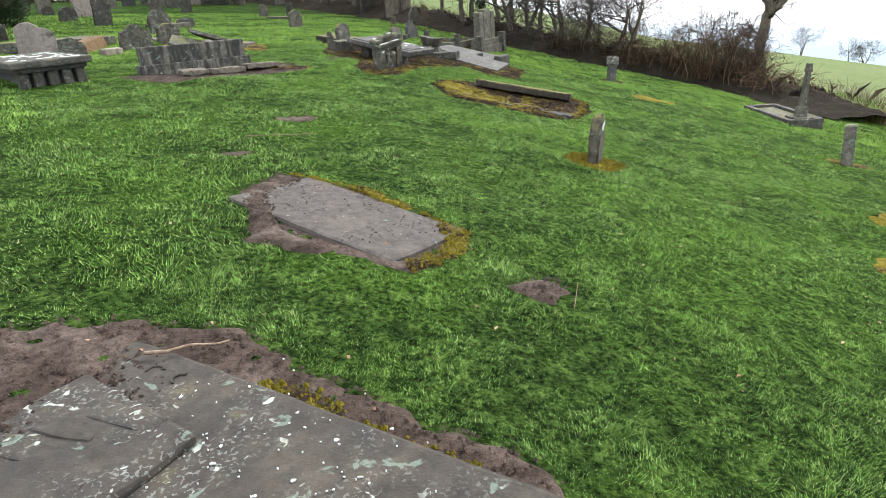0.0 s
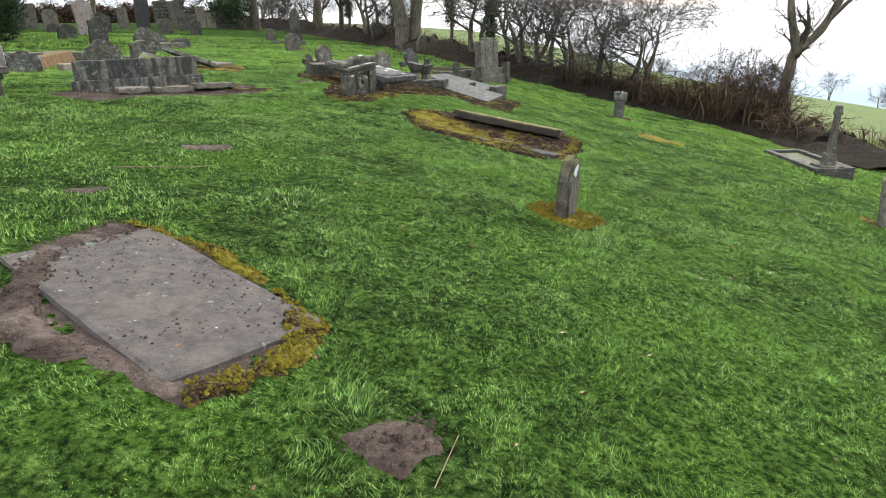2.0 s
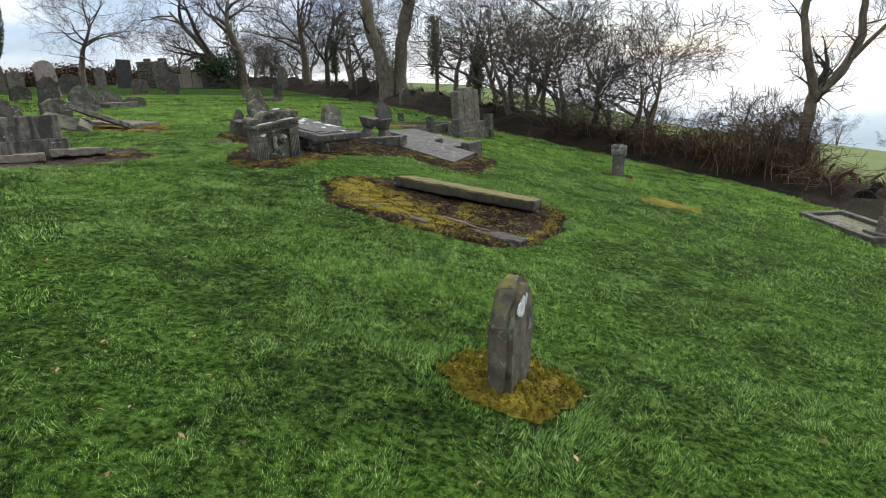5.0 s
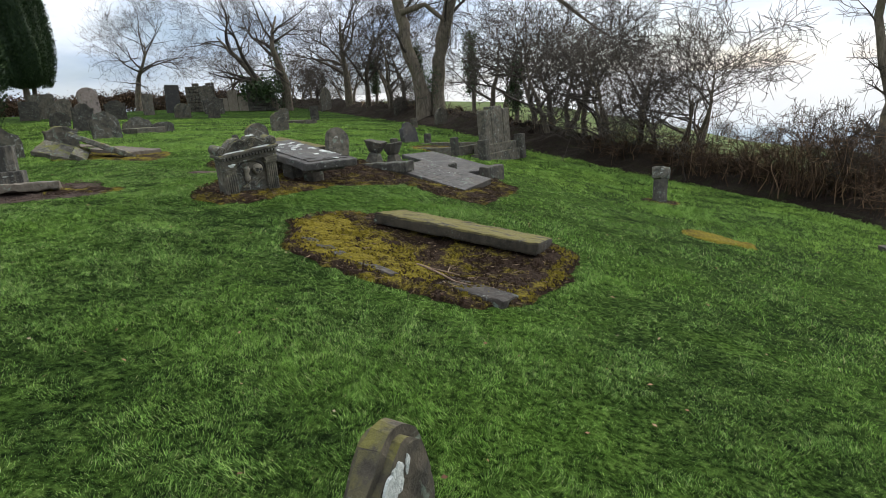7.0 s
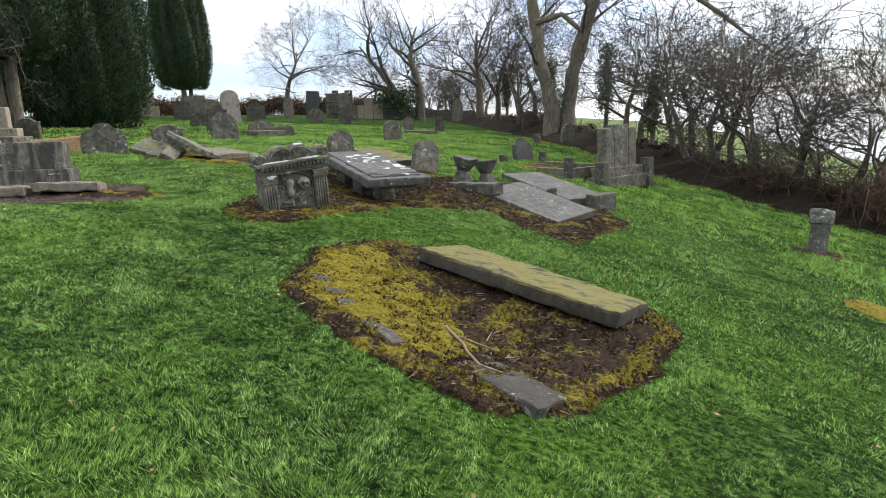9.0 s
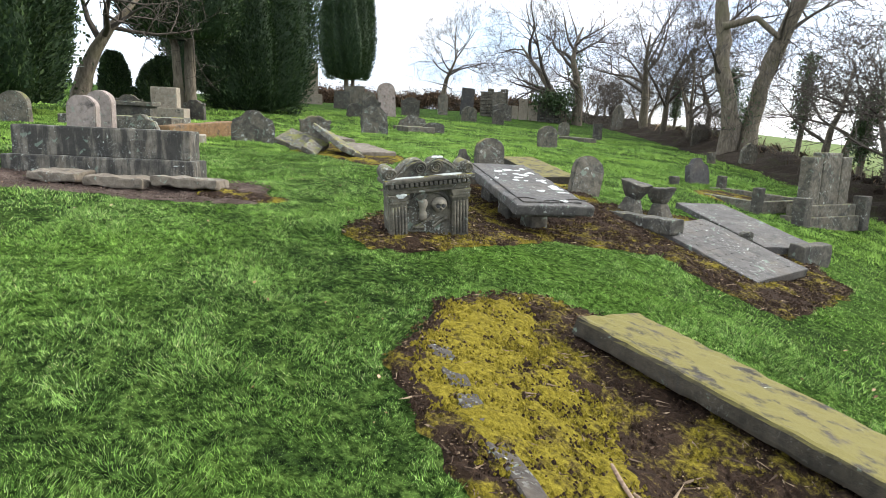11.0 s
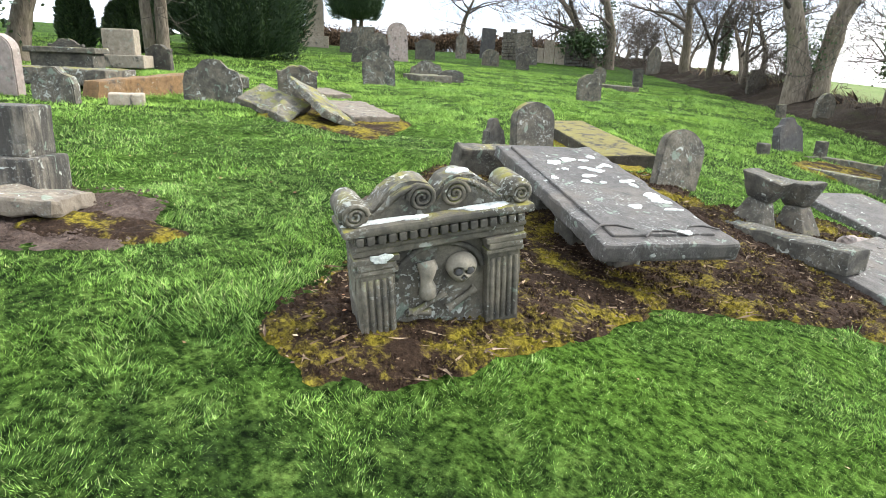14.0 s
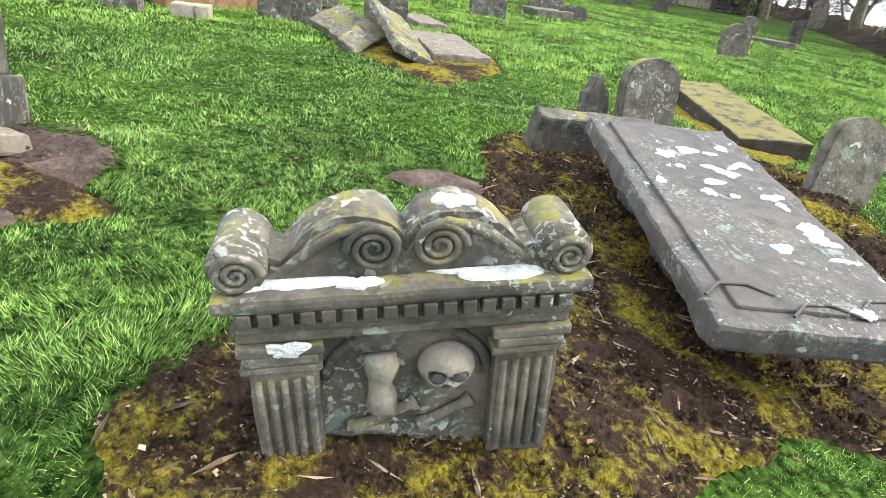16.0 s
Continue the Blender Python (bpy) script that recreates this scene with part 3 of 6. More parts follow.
earth("moss_patch", [(2.45, 11.8), (2.66, 11.5), (2.5, 10.6), (2.15, 9.85), (1.95, 9.95), (2.3, 10.7), (2.42, 11.3), (2.3, 11.7)], MOSS_MIX, "golden moss rim of a sunken grave", 0.03, 0.03, 0.025)
earth("moss_patch", [(0.12, 10.25), (-0.18, 11.05), (0.1, 11.7), (0.5, 11.2), (1.1, 10.85), (1.6, 10.25), (1.4, 9.8), (0.8, 9.95)], MOSS_GOLD, "thick golden moss over a buried slab", 0.03, 0.03, 0.025)
earth("moss_patch", around(4.6, 13.95, 0.52, 0.36, -30, 10, 6), MOSS_GOLD, "patch of golden moss in turf", 0.03, 0.02, 0.04)
earth("moss_patch", [(-1.5, 11.45), (-1.16, 11.38), (-0.92, 11.55), (-0.76, 11.9), (-0.62, 12.39), (-0.5, 12.75), (-0.45, 13.2), (0.3, 13.95), (1.0, 13.6), (1.55, 13.6), (1.9, 15.6), (1.4, 16.4), (-0.2, 16.6), (-0.9, 15.4), (-1.6, 16.0), (-2.9, 15.6), (-2.75, 13.9), (-1.8, 13.0), (-1.75, 12.0)], MOSS_BROWN, "peaty earth with yellow moss among tombs", 0.02, 0.035, 0.03)
earth("soil_patch", [(-2.8, 11.0), (-2.5, 11.4), (-2.9, 11.95), (-3.5, 11.95), (-5.0, 10.6), (-5.3, 9.9), (-4.4, 9.65), (-3.4, 10.5)], SOIL, "bare soil beside a broken chest tomb", 0.01, 0.025, 0.04)
earth("soil_patch", around(-2.35, 13.25, 0.35, 0.2, 60, 9, 7), SOIL, "small worn patch of bare soil in turf", 0.01, 0.02, 0.03)
earth("moss_patch", around(-5.8, 15.75, 1.6, 0.95, 150, 12, 8), MOSS_MIX, "golden moss round a collapsed tomb", 0.02, 0.03, 0.05)
earth("moss_patch", around(-2.7, 17.05, 1.3, 0.6, 132, 12, 9), MOSS_GOLD, "golden moss round a flat slab", 0.015, 0.02, 0.05)
earth("moss_patch", around(-0.35, 20.9, 0.9, 0.7, 60, 10, 10), MOSS_MIX, "moss and dead leaves inside grave kerbs", 0.03, 0.03, 0.06)
earth("moss_patch", around(4.45, 17.25, 0.42, 0.3, 20, 9, 11), MOSS_BROWN, "peaty earth round a small leaning stone", 0.015, 0.02, 0.05)
earth("moss_patch", around(6.35, 9.35, 0.4, 0.35, 20, 9, 12), MOSS_MIX, "moss ring round a small headstone", 0.015, 0.02, 0.05)
earth("moss_patch", around(5.0, 6.05, 0.42, 0.3, 30, 9, 13), MOSS_GOLD, "golden moss at a headstone's foot", 0.02, 0.03, 0.03)
earth("moss_patch", around(3.95, 4.5, 0.4, 0.24, 60, 9, 14), MOSS_MIX, "patch of golden moss and peat in turf", 0.015, 0.025, 0.03)
earth("moss_patch", around(-2.9, 11.5, 0.42, 0.22, 40, 10, 15), MOSS_BROWN, "peat and yellow moss beside a chest tomb", 0.03, 0.03, 0.025)


# ---- slabs and tombs ----
def blob_bm(rx, ry, h, seed, n=34):
    """A thin crust with a ragged outline."""
    rng = random.Random(seed)
    bm = bmesh.new()
    ph = [rng.uniform(0, 6.3) for _ in range(5)]
    ring = []
    for k in range(n):
        t = 2 * math.pi * k / n
        q = 0.8 + 0.14 * math.sin(2 * t + ph[0]) + 0.11 * math.sin(3 * t + ph[1]) + 0.08 * math.sin(5 * t + ph[2]) + 0.05 * math.sin(9 * t + ph[3]) + rng.uniform(-0.05, 0.05)
        q = max(0.25, q)
        ring.append((rx * q * math.cos(t), ry * q * math.sin(t)))
    low = [bm.verts.new((x, y, -0.004)) for x, y in ring]
    top = [bm.verts.new((x * 0.93, y * 0.93, h * rng.uniform(0.4, 1.0))) for x, y in ring]
    mid = bm.verts.new((0, 0, h))
    for k in range(n):
        bm.faces.new((low[k], low[(k + 1) % n], top[(k + 1) % n], top[k]))
        bm.faces.new((top[k], top[(k + 1) % n], mid))
    return bm


def put(ob, m):
    ob.matrix_basis = m
    return ob


# first slab, at the walker's feet, with a broken carved plate on it
s0 = thing("ledger_slab", -0.72, 1.4, 61.5, "trodden grey sandstone ledger slab sunk in bare soil", "grave slab", dz=0.015)
part("slab", box_bm(1.0, 2.7, 0.12, 0.1, 0.006, 0.02, 3, (0, -0.375, -0.08)), STONE_SLAB, s0)
put(part("carved_plate", box_bm(0.62, 0.74, 0.05, 0.08, 0.012, 0.02, 4, (0, 0, 0)), STONE_SLAB, s0, "broken carved plate with worn relief"), pose(-0.14, 0.35, 0.035, 0, 0, -4))
for k, (ax, ay, ll, rot) in enumerate(((-0.2, 0.5, 0.34, 12), (-0.05, 0.42, 0.3, 14), (0.08, 0.3, 0.36, 8), (-0.28, 0.2, 0.26, 20))):
    put(part("worn_carving", box_bm(0.1, ll, 0.024, 0.03, 0.012, 0.01, 10 + k), STONE_SLAB, s0), pose(ax, ay, 0.066, 0, 0, rot))
for k in range(110):
    rng = random.Random(40 + k)
    put(part("lichen_spot", blob_bm(rng.uniform(0.003, 0.006 + 0.008 * (k % 4 == 0)), rng.uniform(0.003, 0.006 + 0.007 * (k % 4 == 0)), 0.001, k, 16), LICHEN, s0), pose(rng.gauss(0.1, 0.24), rng.uniform(-1.0, 0.3), 0.046, 0, 0, rng.uniform(0, 180)))
for k, (tx, ty) in enumerate(((-0.36, 0.86), (-0.25, 0.87), (-0.14, 0.88), (-0.02, 0.87), (0.1, 0.88), (0.36, 0.5), (0.37, 0.35))):
    v_, f_ = [], []
    tube(v_, f_, [Vector((tx + 0.035 * math.cos(t), ty + 0.04 * math.sin(t), 0.044)) for t in np.linspace(0.5 + k, 5 + k * 0.7, 9)], [0.006] * 9, 5)
    obj_from("worn_letter", v_, f_, STONE_SLAB, s0)

# second slab, half buried
sA = thing("ledger_slab", -0.54, 4.08, 57, "worn grey ledger slab half covered with mud", "grave slab", dz=0.012, rx=6.7, ry=5.5)
put(part("slab", box_bm(0.86, 1.62, 0.1, 0.1, 0.006, 0.03, 5, (0, 0, -0.085)), STONE_WORN, sA), pose(0.0, 0.04, 0, 0, 0, 0))
earth("soil_spill", [(-1.42, 4.4), (-1.3, 4.95), (-0.95, 4.85), (-1.08, 4.66), (-1.2, 4.3), (-1.06, 3.95), (-0.85, 3.72), (-0.5, 3.48), (-0.6, 3.36), (-1.15, 3.56)], SOIL, "mud and crumbs spread over a slab", 0.03, 0.02, 0.025)

# small headstone passed close by
PS = thing("headstone", 1.85, 6.9, 68, "small round-topped headstone with a white lichen spot", "headstone", rx=3, ry=3)
part("body", headstone_bm("pointed", 0.35, 0.58, 0.13, 3, bev=0.03, amp=0.012, cut=0.05), STONE_POST, PS)
put(part("lichen_crust", blob_bm(0.05, 0.075, 0.006, 21), LICHEN, PS), pose(-0.06, -0.068, 0.44, 90, 0, 0))
put(part("lichen_crust", blob_bm(0.013, 0.035, 0.005, 22), LICHEN, PS), pose(0.0, -0.068, 0.47, 90, 0, 0))

# mossy slab on the sunken grave
mg, W_, L_ = pose(1.483, 11.58, -0.84, -9.1, 9.6, -12.5), 1.75, 0.74
ms = new("tomb_slab")
ms.matrix_basis = mg
tagged(ms, "thick sandstone tomb slab coated in golden moss", "grave slab")
part("slab", box_bm(W_, L_, 0.12, 0.09, 0.014, 0.025, 6, (0, 0, -0.12)), STONE_MOSSY, ms)
part("under_stone", box_bm(W_ - 0.3, 0.4, 0.22, 0.1, 0.012, 0.02, 7, (0, 0.12, -0.33)), STONE_DARK, ms, "dark stone under the slab")
for k, (x, y, lx, ly, yaw) in enumerate(((0.5, 10.3, 0.95, 0.12, -36), (0.95, 10.0, 0.4, 0.1, -30), (1.78, 9.92, 0.6, 0.26, -24))):
    single("buried_stone", box_bm(lx, ly, 0.1, 0.05, 0.012, 0.015, 20 + k), STONE_SLAB, at(x, y, yaw, -0.068, -6, 8), "edge of a buried grey slab showing through moss", "grave slab")

# skull headstone
SK = thing("carved_headstone", -1.13, 12.08, 59, "carved sandstone headstone with skull, hourglass and fluted pilasters", "headstone", rx=6, ry=-5.2, dz=0.06)
SK.scale = (1.04, 1.0, 0.97)


def skull_outline():
    q = [(0.335, -0.2), (0.335, 0.44), (0.37, 0.445), (0.375, 0.485), (0.29, 0.5), (0.27, 0.52)]
    q += [(0.245, 0.51), (0.222, 0.535), (0.2, 0.562), (0.172, 0.585), (0.14, 0.601), (0.1, 0.608), (0.062, 0.602), (0.032, 0.588), (0.012, 0.565), (0.0, 0.548)]
    return q


half = skull_outline()
pts = half + [(-x, z) for x, z in reversed(half) if x > 1e-4]
bm = bmesh.new()
f = bm.faces.new([bm.verts.new((x, -0.065, z)) for x, z in pts])
ex = bmesh.ops.extrude_face_region(bm, geom=[f])
bmesh.ops.translate(bm, verts=[v for v in ex["geom"] if isinstance(v, bmesh.types.BMVert)], vec=(0, 0.145, 0))
bmesh.ops.recalc_face_normals(bm, faces=bm.faces[:])
bmesh.ops.bevel(bm, geom=[e for e in bm.edges if abs(e.verts[0].co.y - e.verts[1].co.y) < 1e-5], offset=0.016, segments=2, affect="EDGES")
for k in range(1, 12):
    bmesh.ops.bisect_plane(bm, geom=bm.verts[:] + bm.edges[:] + bm.faces[:], plane_co=(-0.36 + 0.06 * k, 0, 0), plane_no=(1, 0, 0))
for k in range(1, 14):
    bmesh.ops.bisect_plane(bm, geom=bm.verts[:] + bm.edges[:] + bm.faces[:], plane_co=(0, 0, -0.2 + 0.06 * k), plane_no=(0, 0, 1))
jitter(bm, 0.006, 0.08, 3)
part("body", bm, STONE_LICHEN, SK)


def rod(pts_, radii, sides, name, material, parent, label=""):
    v_, f_ = [], []
    tube(v_, f_, [Vector(q) for q in pts_], radii, sides)
    return obj_from(name, v_, f_, material, parent, True, label)


for sx_ in (-1, 1):
    part("pilaster", box_bm(0.145, 0.05, 0.42, 0.05, 0.004, 0.008, 7 + sx_, (sx_ * 0.262, -0.082, -0.15)), STONE_GREY, SK)
    for k in range(5):
        fx = sx_ * 0.262 - 0.052 + 0.026 * k
        rod([(fx, -0.107, -0.06), (fx, -0.109, 0.1), (fx, -0.107, 0.235)], [0.0105, 0.0105, 0.0095], 8, "flute", STONE_GREY, SK)
    for k, (ww, zz, hh) in enumerate(((0.165, 0.26, 0.022), (0.15, 0.282, 0.03), (0.175, 0.312, 0.026))):
        part("capital", box_bm(ww, 0.075 + 0.004 * k, hh, 0.05, 0.003, 0.006, 11 + k, (sx_ * 0.262, -0.083, zz)), STONE_GREY, SK)
for k, (ww, zz, hh, dd) in enumerate(((0.69, 0.34, 0.03, 0.07), (0.7, 0.37, 0.02, 0.085), (0.69, 0.39, 0.04, 0.065))):
    part("moulding", box_bm(ww, dd, hh, 0.06, 0.003, 0.007, 14 + k, (0, -0.075, zz)), STONE_GREY, SK)
for k in range(17):
    part("dentil", box_bm(0.028, 0.035, 0.034, 0.05, 0.0, 0.004, k, (-0.32 + 0.04 * k, -0.115, 0.396)), STONE_DARK, SK)
part("cornice", box_bm(0.76, 0.2, 0.035, 0.05, 0.006, 0.012, 18, (0, -0.03, 0.432)), STONE_LICHEN, SK)


def spiral(cx, cz, r0, turns, y, parent, flip):
    q, rr = [], []
    n = int(turns * 16)
    for k in range(n + 1):
        t = 2 * math.pi * turns * k / n
        r = r0 * (1 - 0.86 * k / n)
        q.append((cx + flip * r * math.cos(t), y, cz + r * math.sin(t)))
        rr.append(0.011 * (1 - 0.35 * k / n))
    return rod(q, rr, 6, "spiral", STONE_GREY, parent)


def drum(cx, cz, r, y0, y1, parent, seed):
    bm = bmesh.new()
    bmesh.ops.create_cone(bm, cap_ends=True, segments=22, radius1=r, radius2=r, depth=y1 - y0)
    bmesh.ops.bevel(bm, geom=[e for e in bm.edges if abs(e.verts[0].co.z - e.verts[1].co.z) < 1e-5], offset=0.012, segments=2, affect="EDGES")
    moved(bm, pose(cx, (y0 + y1) / 2, cz, 90))
    jitter(bm, 0.004, 0.06, seed)
    return part("volute", bm, STONE_LICHEN, parent, "scrolled volute capped with moss", True)


for sx_ in (-1, 1):
    v_ = drum(sx_ * 0.325, 0.513, 0.056, -0.1, 0.09, SK, 5 + sx_)
    spiral(sx_ * 0.325, 0.51, 0.046, 2.3, -0.102, v_, -sx_)
    spiral(sx_ * 0.066, 0.535, 0.055, 2.6, -0.068, SK, sx_)
    rod([(sx_ * 0.25, -0.062, 0.485), (sx_ * 0.21, -0.065, 0.52), (sx_ * 0.17, -0.066, 0.552), (sx_ * 0.13, -0.066, 0.576), (sx_ * 0.08, -0.064, 0.59), (sx_ * 0.03, -0.064, 0.575)], [0.01, 0.012, 0.012, 0.012, 0.011, 0.008], 7, "scroll_band", STONE_LICHEN, SK)
rod([(0.185 * math.cos(t) * 0.98, -0.07, 0.18 + 0.15 * math.sin(t)) for t in np.linspace(0.1, math.pi - 0.1, 17)], [0.014] * 17, 6, "arch_moulding", STONE_DARK, SK)

bm = bmesh.new()
bmesh.ops.create_uvsphere(bm, u_segments=56, v_segments=44, radius=0.064)
for v in bm.verts:
    x_, y_, z_ = v.co
    if z_ < -0.01:
        v.co.x *= 1 + 5.5 * (z_ + 0.01)
        v.co.z *= 1.12
    for ex_ in (-0.024, 0.024):
        d = math.hypot(v.co.x - ex_, v.co.z + 0.008)
        if y_ < 0 and d < 0.021:
            v.co.y += 0.05 * (1 - (d / 0.021) ** 4)
    d = math.hypot(v.co.x, v.co.z + 0.036)
    if y_ < 0 and d < 0.011:
        v.co.y += 0.022
    v.co.y *= 0.75
moved(bm, pose(0.085, -0.085, 0.215, 0, 8))
skull = part("skull_relief", bm, STONE_RELIEF, SK, "worn carved skull", True)
# Solid black insets paint the shade of the skull's eyes and nose
for ex_ in (-0.023, 0.024):
    bm = bmesh.new()
    bmesh.ops.create_uvsphere(bm, u_segments=14, v_segments=10, radius=0.0165)
    for v in bm.verts:
        v.co.y *= 0.35
    part("eye_shade", moved(bm, pose(0.085 + ex_, -0.122, 0.207)), STONE_BLACK, skull, "black inset standing in for eye socket shade", True)
bm = bmesh.new()
bmesh.ops.create_cone(bm, cap_ends=True, segments=3, radius1=0.011, radius2=0.002, depth=0.01)
part("nose_shade", moved(bm, pose(0.082, -0.124, 0.178, 90, 30)), STONE_BLACK, skull, "black inset standing in for nose hollow shade")
rod([(-0.06, -0.08, 0.1), (-0.06, -0.092, 0.115), (-0.058, -0.092, 0.15), (-0.062, -0.088, 0.178), (-0.06, -0.092, 0.205), (-0.058, -0.092, 0.24), (-0.06, -0.08, 0.262)], [0.024, 0.036, 0.033, 0.025, 0.03, 0.04, 0.036], 10, "hourglass", STONE_RELIEF, SK)
for a0, a1 in (((-0.12, 0.03), (0.02, 0.1)), ((0.03, 0.02), (0.15, 0.09)), ((-0.14, 0.04), (-0.05, 0.02))):
    rod([(a0[0], -0.078, a0[1]), ((a0[0] * 0.8 + a1[0] * 0.2), -0.08, (a0[1] * 0.8 + a1[1] * 0.2)), ((a0[0] * 0.2 + a1[0] * 0.8), -0.08, (a0[1] * 0.2 + a1[1] * 0.8)), (a1[0], -0.078, a1[1])], [0.022, 0.014, 0.014, 0.022], 8, "bone", STONE_GREY, SK)
for k, (x, y, z, rx_, ry_) in enumerate(((-0.24, -0.06, 0.468, 0.13, 0.06), (-0.1, -0.09, 0.468, 0.05, 0.03), (0.16, -0.06, 0.468, 0.16, 0.06), (0.3, -0.03, 0.468, 0.05, 0.05), (0.1, 0.0, 0.606, 0.05, 0.04))):
    put(part("lichen_crust", blob_bm(rx_, ry_, 0.006, k + 3), LICHEN, SK), pose(x, y, z))
put(part("lichen_crust", blob_bm(0.045, 0.028, 0.006, 8), LICHEN, SK), pose(-0.245, -0.124, 0.33, 90))

# broken table tomb behind it
mt, W_, L_ = pose(-1.25, 13.91, -0.15, 7.3, 1.1, 50.9), 0.76, 1.86
TT = new("table_tomb")
TT.matrix_basis = mt
tagged(TT, "slumped table tomb with lichen-spotted ledger top", "tomb")
part("slab", box_bm(W_ + 0.04, L_ + 0.04, 0.1, 0.07, 0.014, 0.02, 31, (0, 0, -0.1)), STONE_BLUE, TT)
part("panel", box_bm(W_ - 0.14, L_ - 0.16, 0.03, 0.12, 0.004, 0.01, 32, (0, 0, -0.015)), STONE_BLUE, TT)
part("underside_step", box_bm(W_ - 0.2, L_ - 0.2, 0.06, 0.2, 0.006, 0.015, 33, (0, 0, -0.155)), STONE_DARK, TT)
for k in range(26):
    rng = random.Random(70 + k)
    cl = k % 3
    px_, py_ = ((0.08, 0.1), (0.22, -0.35), (0.0, 0.5))[cl]
    put(part("lichen_spot", blob_bm(rng.uniform(0.02, 0.085), rng.uniform(0.02, 0.07), 0.004, k), LICHEN, TT), pose(max(-W_ / 2 + 0.12, min(W_ / 2 - 0.12, px_ + rng.gauss(0, 0.14))), py_ + rng.gauss(0, 0.2), 0.018, 0, 0, rng.uniform(0, 180)))
for k, (tx, ty) in enumerate(((-0.28, -0.78), (-0.02, -0.86), (0.24, -0.8))):
    rod([(tx - 0.12, ty - 0.03, 0.016), (tx - 0.05, ty + 0.04, 0.02), (tx + 0.05, ty + 0.05, 0.02), (tx + 0.13, ty, 0.016)], [0.005, 0.007, 0.007, 0.005], 6, "carved_scroll", STONE_BLUE, TT)
for k, (x, y, lx, ly, h) in enumerate(((-1.32, 14.0, 0.4, 0.22, 0.22), (-1.75, 14.35, 0.45, 0.22, 0.24), (-1.0, 13.78, 0.22, 0.2, 0.16))):
    single("tomb_support", box_bm(lx, ly, h + 0.1, 0.1, 0.012, 0.02, 34 + k), STONE_DARK, at(x, y, 63, -0.1), "dark broken block under a table tomb", "stone block")
single("leaning_slab", box_bm(0.85, 0.14, 0.38, 0.08, 0.012, 0.02, 41, (0, 0, -0.12)), STONE_DARK, at(-2.42, 14.5, 66, 0, 16, 4), "dark end slab leaning behind a table tomb", "grave slab")
headstone(-2.5, 15.25, 0.42, 0.56, 0.12, "round", STONE_LICHEN, "small round headstone with lichen beside a mossy slab", yaw=60, rx=-4, seed=5)
headstone(-2.75, 15.0, 0.22, 0.4, 0.1, "jag", STONE_DARK, "broken dark stone stump", yaw=75, rx=-8, seed=6)
headstone(-1.3, 15.72, 0.46, 0.52, 0.1, "round", STONE_GREY, "leaning round-topped headstone with mossy edge", yaw=55, rx=-10, ry=15, seed=7, cut=0.06)

# flat moss-coated slab
single("ledger_slab", box_bm(0.6, 2.05, 0.2, 0.12, 0.008, 0.02, 42, (0, 0, -0.05)), STONE_MOSSY, at(-2.75, 17.1, 48, 0.02, 4.2, -0.9), "flat ledger slab coated in brown-gold moss", "grave slab")


# pair of waisted baluster stones and the broken ledgers beside them
def baluster(x, y, yaw, lean):
    e = thing("baluster_stone", x, y, yaw, "dark waisted baluster stone from a table tomb", "stone block", "baluster stones", rx=lean, dz=0.05)
    part("foot", box_bm(0.22, 0.32, 0.24, 0.06, 0.012, 0.02, 51, (0, 0, -0.08), 0.5), STONE_DARK, e)
    part("head", moved(box_bm(0.22, 0.36, 0.2, 0.06, 0.012, 0.022, 53, (0, 0, 0), 0.48), pose(0, 0, 0.36, 180)), STONE_DARK, e)
    return e


baluster(-0.55, 15.45, 70, 10)
baluster(-0.3, 15.85, 62, -6)
single("kerb_stone", box_bm(0.2, 1.15, 0.16, 0.1, 0.014, 0.025, 54), STONE_DARK, at(-0.28, 15.0, 63, -0.02, -3), "dark fallen kerb stone lying in peat", "kerb")
mb, W_, L_ = pose(0.698, 15.0, -0.716, 14.3, -2.2, 69), 0.93, 1.3
bs = new("ledger_slab")
bs.matrix_basis = mb
tagged(bs, "tilted dark ledger slab with pitted inscription", "grave slab")
part("slab", box_bm(W_, L_, 0.1, 0.1, 0.007, 0.015, 55, (0, 0, -0.1)), STONE_BLUE, bs)
for k in range(9):
    rng = random.Random(90 + k)
    y_ = -L_ / 2 + 0.12 + k * (L_ - 0.24) / 8
    x_ = -W_ / 2 + 0.1
    while x_ < W_ / 2 - 0.15:
        w_ = rng.uniform(0.03, 0.1)
        put(part("worn_letter", box_bm(w_ * 0.6, 0.026, 0.006, 1, 0, 0.002, 1), STONE_BLUE, bs), pose(x_ + w_ / 2, y_, -0.003))
        x_ += w_ + rng.uniform(0.02, 0.06)
single("ledger_slab", box_bm(0.78, 2.0, 0.1, 0.12, 0.007, 0.015, 56, (0, 0, -0.02)), STONE_BLUE, at(0.45, 17.0, 47, 0.05, 7, 1), "grey ledger slab propped on low stones", "grave slab")
single("stone_block", box_bm(0.5, 0.2, 0.3, 0.08, 0.012, 0.02, 57, (0, 0, -0.05)), STONE_DARK, at(1.35, 16.4, 60, -0.02), "dark block holding a slab's end", "stone block")
single("broken_stone", box_bm(0.22, 0.2, 0.24, 0.06, 0.03, 0.03, 58, (0, 0, -0.03), 0.6), STONE_DARK, at(0.75, 15.6, 20, 0.05), "dark broken lump of stone", "stone block")
single("broken_stone", box_bm(0.3, 0.26, 0.18, 0.06, 0.03, 0.04, 59, (0, 0, -0.03), 0.6), STONE_PINK, at(0.15, 15.9, 40, -0.02), "pinkish broken lump of stone", "stone block")

